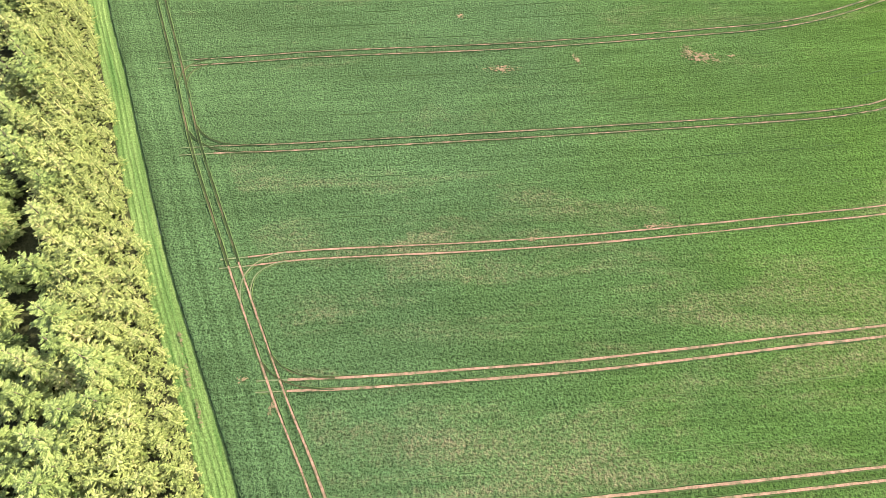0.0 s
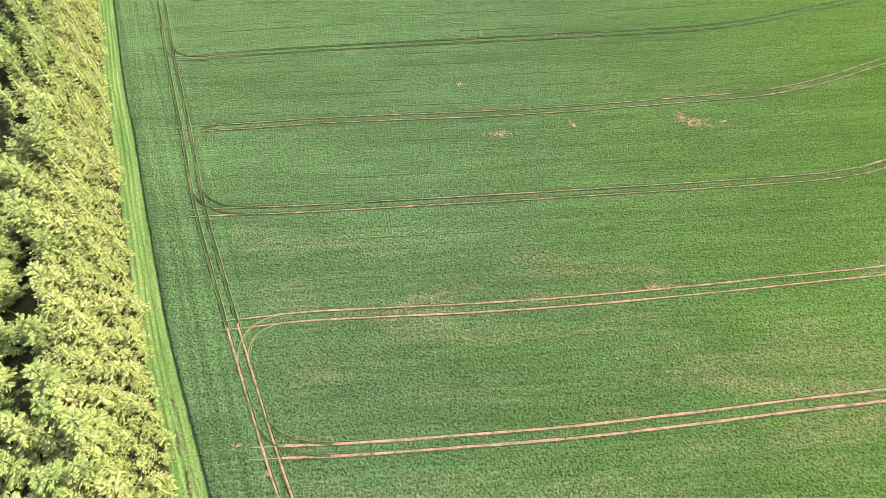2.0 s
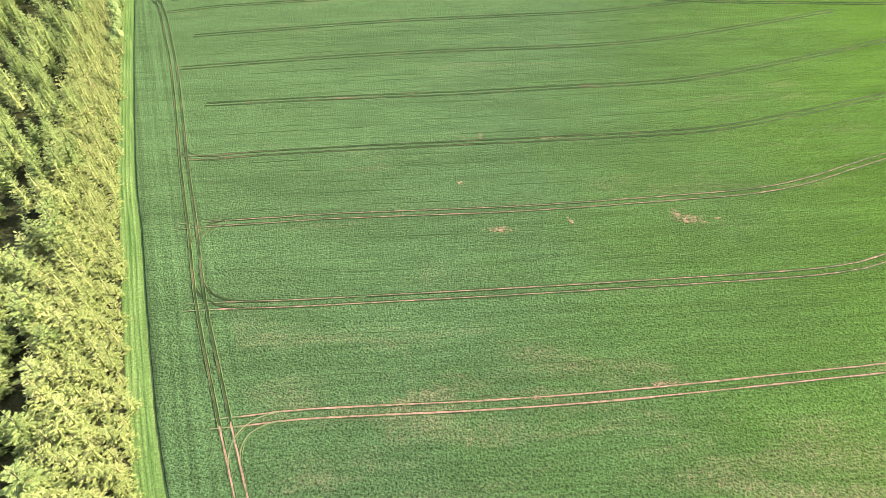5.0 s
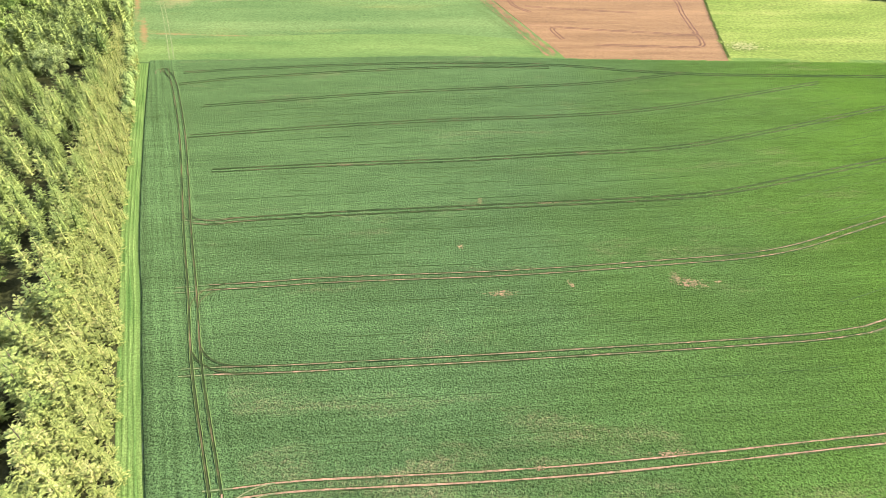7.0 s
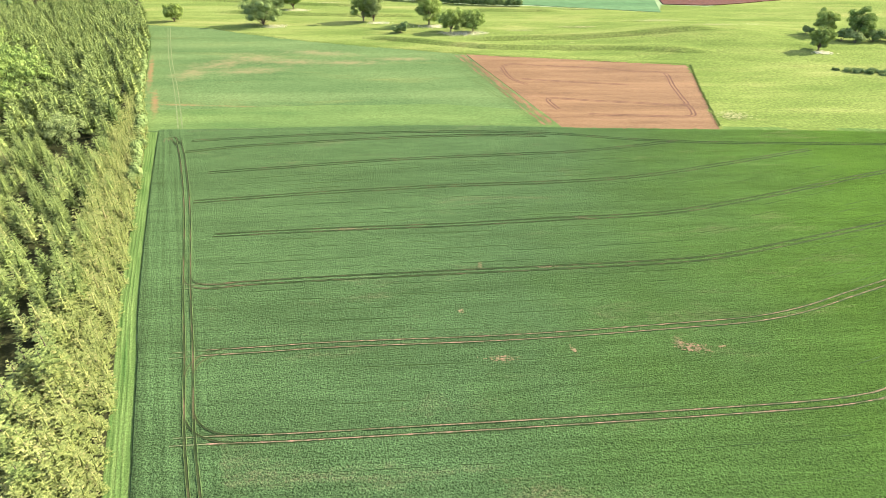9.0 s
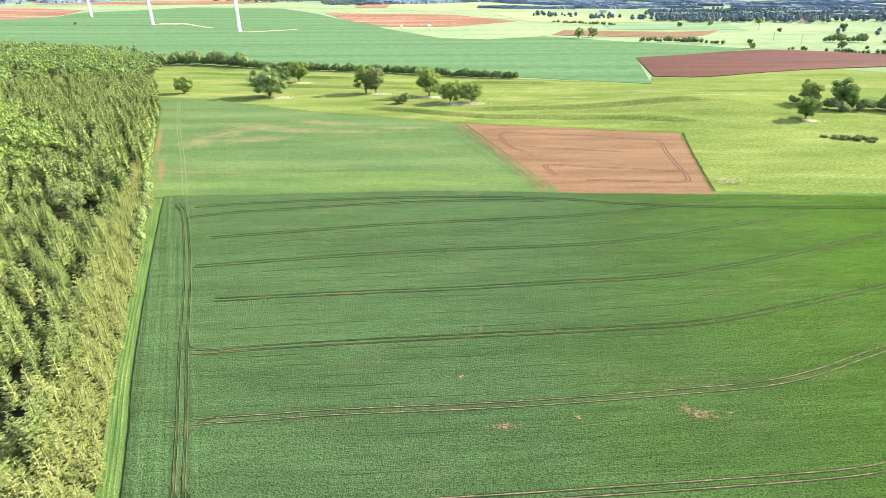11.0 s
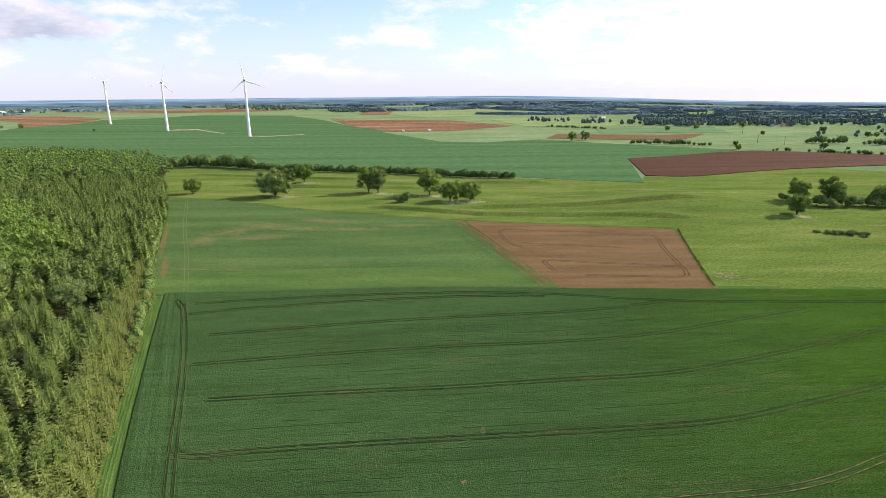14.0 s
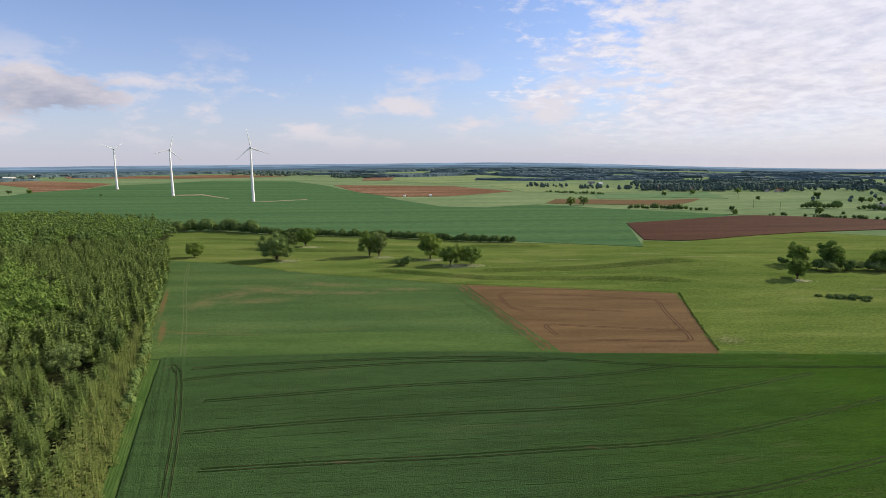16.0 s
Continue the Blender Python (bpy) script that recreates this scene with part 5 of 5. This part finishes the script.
# blue wooded ridges at the edge of sight; their emission paints haze, paler with distance
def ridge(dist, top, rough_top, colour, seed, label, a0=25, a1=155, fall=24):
    m = bpy.data.materials.new("haze_glow")
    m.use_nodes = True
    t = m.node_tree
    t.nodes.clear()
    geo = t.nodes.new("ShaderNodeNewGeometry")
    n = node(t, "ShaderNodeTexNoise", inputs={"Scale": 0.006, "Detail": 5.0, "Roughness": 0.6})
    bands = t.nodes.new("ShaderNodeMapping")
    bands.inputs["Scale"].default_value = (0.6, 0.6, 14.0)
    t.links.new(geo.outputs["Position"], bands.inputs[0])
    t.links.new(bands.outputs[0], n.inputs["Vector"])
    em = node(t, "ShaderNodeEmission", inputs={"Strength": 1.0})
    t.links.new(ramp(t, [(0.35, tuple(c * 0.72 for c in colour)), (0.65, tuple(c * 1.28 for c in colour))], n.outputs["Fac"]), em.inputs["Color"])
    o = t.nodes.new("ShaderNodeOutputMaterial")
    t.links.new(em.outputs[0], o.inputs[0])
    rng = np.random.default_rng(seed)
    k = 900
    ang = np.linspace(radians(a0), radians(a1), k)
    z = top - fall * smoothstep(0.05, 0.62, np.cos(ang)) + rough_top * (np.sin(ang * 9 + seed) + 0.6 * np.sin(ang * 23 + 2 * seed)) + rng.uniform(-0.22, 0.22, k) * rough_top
    foot = -45
    inner = np.minimum(ang - ang[0], ang[-1] - ang)
    z = z - 45 * (1 - smoothstep(0.0, 0.10, inner)) * (1.0 if a1 < 120 else 0.0)
    c, s_ = np.cos(ang), np.sin(ang)
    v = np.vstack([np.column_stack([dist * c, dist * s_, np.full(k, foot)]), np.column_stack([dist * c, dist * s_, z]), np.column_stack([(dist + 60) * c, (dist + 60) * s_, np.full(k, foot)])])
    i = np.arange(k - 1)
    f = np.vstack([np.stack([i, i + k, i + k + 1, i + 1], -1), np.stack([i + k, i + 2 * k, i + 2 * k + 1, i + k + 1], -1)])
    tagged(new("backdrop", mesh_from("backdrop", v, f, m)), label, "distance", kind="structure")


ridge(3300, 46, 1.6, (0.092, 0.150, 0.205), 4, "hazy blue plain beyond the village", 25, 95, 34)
ridge(3650, 58, 1.6, (0.075, 0.120, 0.165), 3, "wooded ridge in the distance, dark blue-green with haze", fall=42)
ridge(4200, 67, 1.5, (0.108, 0.168, 0.235), 5, "haze-blue wooded ridge in the distance", fall=50)
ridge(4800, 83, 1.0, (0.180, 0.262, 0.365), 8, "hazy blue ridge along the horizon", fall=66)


# ---------------------------------------------------------------- wind turbines
def lathe(profile, n=20):
    v, f = [], []
    a = np.linspace(0, 2 * np.pi, n, endpoint=False)
    for r, z in profile:
        v.append(np.column_stack([r * np.cos(a), r * np.sin(a), np.full(n, z)]))
    for k in range(len(profile) - 1):
        j = k * n + np.arange(n)
        jj = k * n + (np.arange(n) + 1) % n
        f.append(np.stack([j, jj, jj + n, j + n], -1))
    return np.vstack(v), np.vstack(f)


def blade_shape(length):
    """A tapered, twisted blade along +z; chord in x, thickness in y."""
    v, f = [], []
    stations = [(0.0, 1.0, 1.0, 0), (0.05, 1.1, 0.9, 8), (0.18, 3.4, 0.55, 12), (0.4, 2.4, 0.36, 7), (0.7, 1.5, 0.22, 3), (0.95, 0.8, 0.11, 0), (1.0, 0.2, 0.05, 0)]
    n = 10
    a = np.linspace(0, 2 * np.pi, n, endpoint=False)
    for s, chord, thick, twist in stations:
        x, y = chord * (0.5 * np.cos(a) + 0.22), thick * 0.5 * np.sin(a)
        c, d = math.cos(radians(twist)), math.sin(radians(twist))
        v.append(np.column_stack([x * c - y * d, x * d + y * c, np.full(n, s * length)]))
    for k in range(len(stations) - 1):
        j, jj = k * n + np.arange(n), k * n + (np.arange(n) + 1) % n
        f.append(np.stack([j, jj, jj + n, j + n], -1))
    return np.vstack(v), np.vstack(f)


def wind_turbine(x, y, hub, reach, yaw, phase, label):
    z0 = float(rise(x, y))
    t = new("wind_turbine")
    tower = part("tower", mesh_from("tower", *lathe([(3.6, -0.5), (3.5, 3), (3.0, hub * 0.35), (2.4, hub * 0.7), (1.7, hub - 2.2), (1.6, hub - 1.6)]), M_TOWER, True), t)
    part("foundation", mesh_from("foundation", *lathe([(6.5, -0.6), (6.5, 0.8), (5.8, 1.1), (3.4, 1.2)]), M_GRAVEL), t, "round concrete foundation")
    prof = [(0.05, -6.0), (1.5, -5.6), (2.3, -3.5), (2.7, 0), (2.6, 2.6), (2.2, 3.2)]
    v, f = lathe(prof, 16)
    # the axis lies along -y, towards the wind
    v = np.column_stack([v[:, 0], -v[:, 2], v[:, 1] + hub])
    nacelle = part("nacelle", mesh_from("nacelle", v, f, M_TOWER, True), t)
    v, f = lathe([(2.2, 3.3), (2.2, 4.6), (1.7, 5.8), (0.9, 6.6), (0.05, 6.9)], 16)
    v = np.column_stack([v[:, 0], -v[:, 2], v[:, 1] + hub])
    part("spinner", mesh_from("spinner", v, f, M_GREY_STEEL, True), nacelle, "grey rounded rotor hub")
    bv, bf = blade_shape(reach)
    bm_ = mesh_from("blade", bv, bf, M_TOWER, True)
    for k in range(3):
        b = part("blade", bm_, t)
        # the angle is counted from the east, anticlockwise as seen from the south
        b.matrix_local = Matrix.Translation((0, -4.8, hub)) @ Matrix.Rotation(radians(90 - phase - 120 * k), 4, "Y")
    door = bmesh.new()
    bmesh.ops.create_cube(door, size=1, matrix=Matrix.Translation((0, -3.5, 2.4)) @ Matrix.Diagonal((1.2, 0.3, 2.4, 1)))
    part("door", bm_mesh("door", door, M_GREY_STEEL), tower, "grey steel door")
    t.matrix_world = Matrix.Translation((x, y, z0)) @ Matrix.Rotation(radians(yaw), 4, "Z")
    return tagged(t, label, "wind turbine", "wind turbines on the plateau")


wind_turbine(-442, 1294, 124, 44, 28, 100, "white three-bladed wind turbine standing in a crop field")
wind_turbine(-734, 1514, 124, 42, 34, 75, "white three-bladed wind turbine beside a gravel pad")
wind_turbine(-1048, 1795, 128, 42, 40, 156, "white three-bladed wind turbine at the edge of a tilled field")


# ---------------------------------------------------------------- houses, barns, poles
def house(x, y, w, d, h, roof_h, yaw, wall_m, roof_m, label, name="house", category="house"):
    z0 = float(rise(x, y))
    ob = new(name)
    bm = bmesh.new()
    pts = [(-w / 2, 0, -0.5), (w / 2, 0, -0.5), (w / 2, 0, h), (0, 0, h + roof_h), (-w / 2, 0, h)]
    fr = [bm.verts.new((px, -d / 2, pz)) for px, _, pz in pts]
    bk = [bm.verts.new((px, d / 2, pz)) for px, _, pz in pts]
    bm.faces.new(fr)
    bm.faces.new(bk[::-1])
    for i in range(5):
        j = (i + 1) % 5
        bm.faces.new([fr[i], bk[i], bk[j], fr[j]])
    bmesh.ops.recalc_face_normals(bm, faces=bm.faces[:])
    part("wall", bm_mesh("wall", bm, wall_m), ob)
    bm = bmesh.new()
    o, th = 0.5, 0.35
    k = roof_h / (w / 2)
    prof = [(-w / 2 - o, h - o * k), (0, h + roof_h), (w / 2 + o, h - o * k), (w / 2 + o, h - o * k + th), (0, h + roof_h + th), (-w / 2 - o, h - o * k + th)]
    a = [bm.verts.new((px, -d / 2 - o, pz + 0.03)) for px, pz in prof]
    b = [bm.verts.new((px, d / 2 + o, pz + 0.03)) for px, pz in prof]
    bm.faces.new(a)
    bm.faces.new(b[::-1])
    for i in range(6):
        j = (i + 1) % 6
        bm.faces.new([a[i], b[i], b[j], a[j]])
    bmesh.ops.recalc_face_normals(bm, faces=bm.faces[:])
    part("roof", bm_mesh("roof", bm, roof_m), ob)
    if name == "house":
        for sx in (-0.28, 0.28):
            for lev in (1.2, 3.9) if h > 5 else (1.2,):
                bm = bmesh.new()
                bmesh.ops.create_cube(bm, size=1, matrix=Matrix.Translation((sx * w, -d / 2, lev + 0.7)) @ Matrix.Diagonal((1.2, 0.12, 1.5, 1)))
                part("window", bm_mesh("window", bm, M_GREY_STEEL), ob)
        bm = bmesh.new()
        bmesh.ops.create_cube(bm, size=1, matrix=Matrix.Translation((0.15 * w, d * 0.25, h + roof_h + 0.4)) @ Matrix.Diagonal((0.9, 0.9, 2.2, 1)))
        part("chimney", bm_mesh("chimney", bm, roof_m), ob)
    ob.matrix_world = Matrix.Translation((x, y, z0)) @ Matrix.Rotation(radians(yaw), 4, "Z")
    return tagged(ob, label, category, "houses of the village" if name == "house" else "")


VILLAGE = [(838, 1452), (860, 1444), (880, 1452), (640, 1585), (655, 1550), (672, 1595), (690, 1555), (705, 1590), (725, 1545), (612, 1610), (742, 1575), (765, 1530), (790, 1560), (628, 1640), (700, 1630), (600, 1565)]
vr = np.random.default_rng(77)
for i, (x, y) in enumerate(VILLAGE):
    house(x, y, vr.uniform(7, 9), vr.uniform(9, 15), 4.6, vr.uniform(2.6, 3.6), vr.uniform(-80, 80), M_WALL, M_ROOF if i % 4 else M_ROOF_GREY,
          "village house with pale walls and red tiles" if i % 4 else "village house with pale walls and grey slates")
for x, y, w, d, h, yaw, wall_m, roof_m, label in ((513, 1950, 10, 22, 4, 80, M_WALL, M_ROOF_GREY, "long grey farm shed among pastures"), (532, 1900, 9, 14, 3, 85, M_STONE, M_STONE, "white farm shed among pastures"),
                                                  (752, 945, 14, 30, 5, 70, M_GREY_STEEL, M_ROOF_GREY, "dark grey barn in the pasture"), (-1789, 2300, 20, 60, 6, 85, M_WALL, M_STONE, "long pale barn at a far farm"),
                                                  (-1765, 2400, 14, 26, 7, 70, M_STONE, M_ROOF, "white farmhouse at a far farm")):
    house(x, y, w, d, h, 3.5, yaw, wall_m, roof_m, label, "barn", "barn")


def pole(x, y, h, label):
    z0 = float(rise(x, y))
    ob = new("power_pole")
    part("post", mesh_from("post", *lathe([(0.30, -0.6), (0.22, h), (0.02, h + 0.1)], 8), M_POLE), ob)
    bm = bmesh.new()
    bmesh.ops.create_cube(bm, size=1, matrix=Matrix.Translation((0, 0, h - 0.8)) @ Matrix.Diagonal((2.6, 0.2, 0.25, 1)))
    part("crossarm", bm_mesh("crossarm", bm, M_POLE), ob)
    ob.matrix_world = Matrix.Translation((x, y, z0))
    tagged(ob, label, "power pole", "power poles across the pasture")


for x, y, h in ((558, 1005, 14), (572, 948, 15), (653, 1240, 14)):
    pole(x, y, h, "weathered wooden power pole in the pasture")


def bale(x, y, r, label):
    bm = bmesh.new()
    bmesh.ops.create_cone(bm, cap_ends=True, segments=18, radius1=r, radius2=r, depth=r * 2.4, matrix=Matrix.Translation((0, 0, r)) @ Matrix.Rotation(radians(90), 4, "Y"))
    bmesh.ops.bevel(bm, geom=[e for e in bm.edges if e.calc_face_angle(0) > 1], offset=r * 0.15, segments=2, affect="EDGES")
    ob = new("wrapped_bale", bm_mesh("wrapped_bale", bm, M_STONE))
    ob.location = (x, y, float(rise(x, y)) + 0.6)
    tagged(ob, label, "bale", "bales at the tilled field")


bale(-100, 1418, 2.4, "white wrapped bale beside the tilled field")
bale(-34, 1412, 3.0, "white wrapped bale heap beside the tilled field")
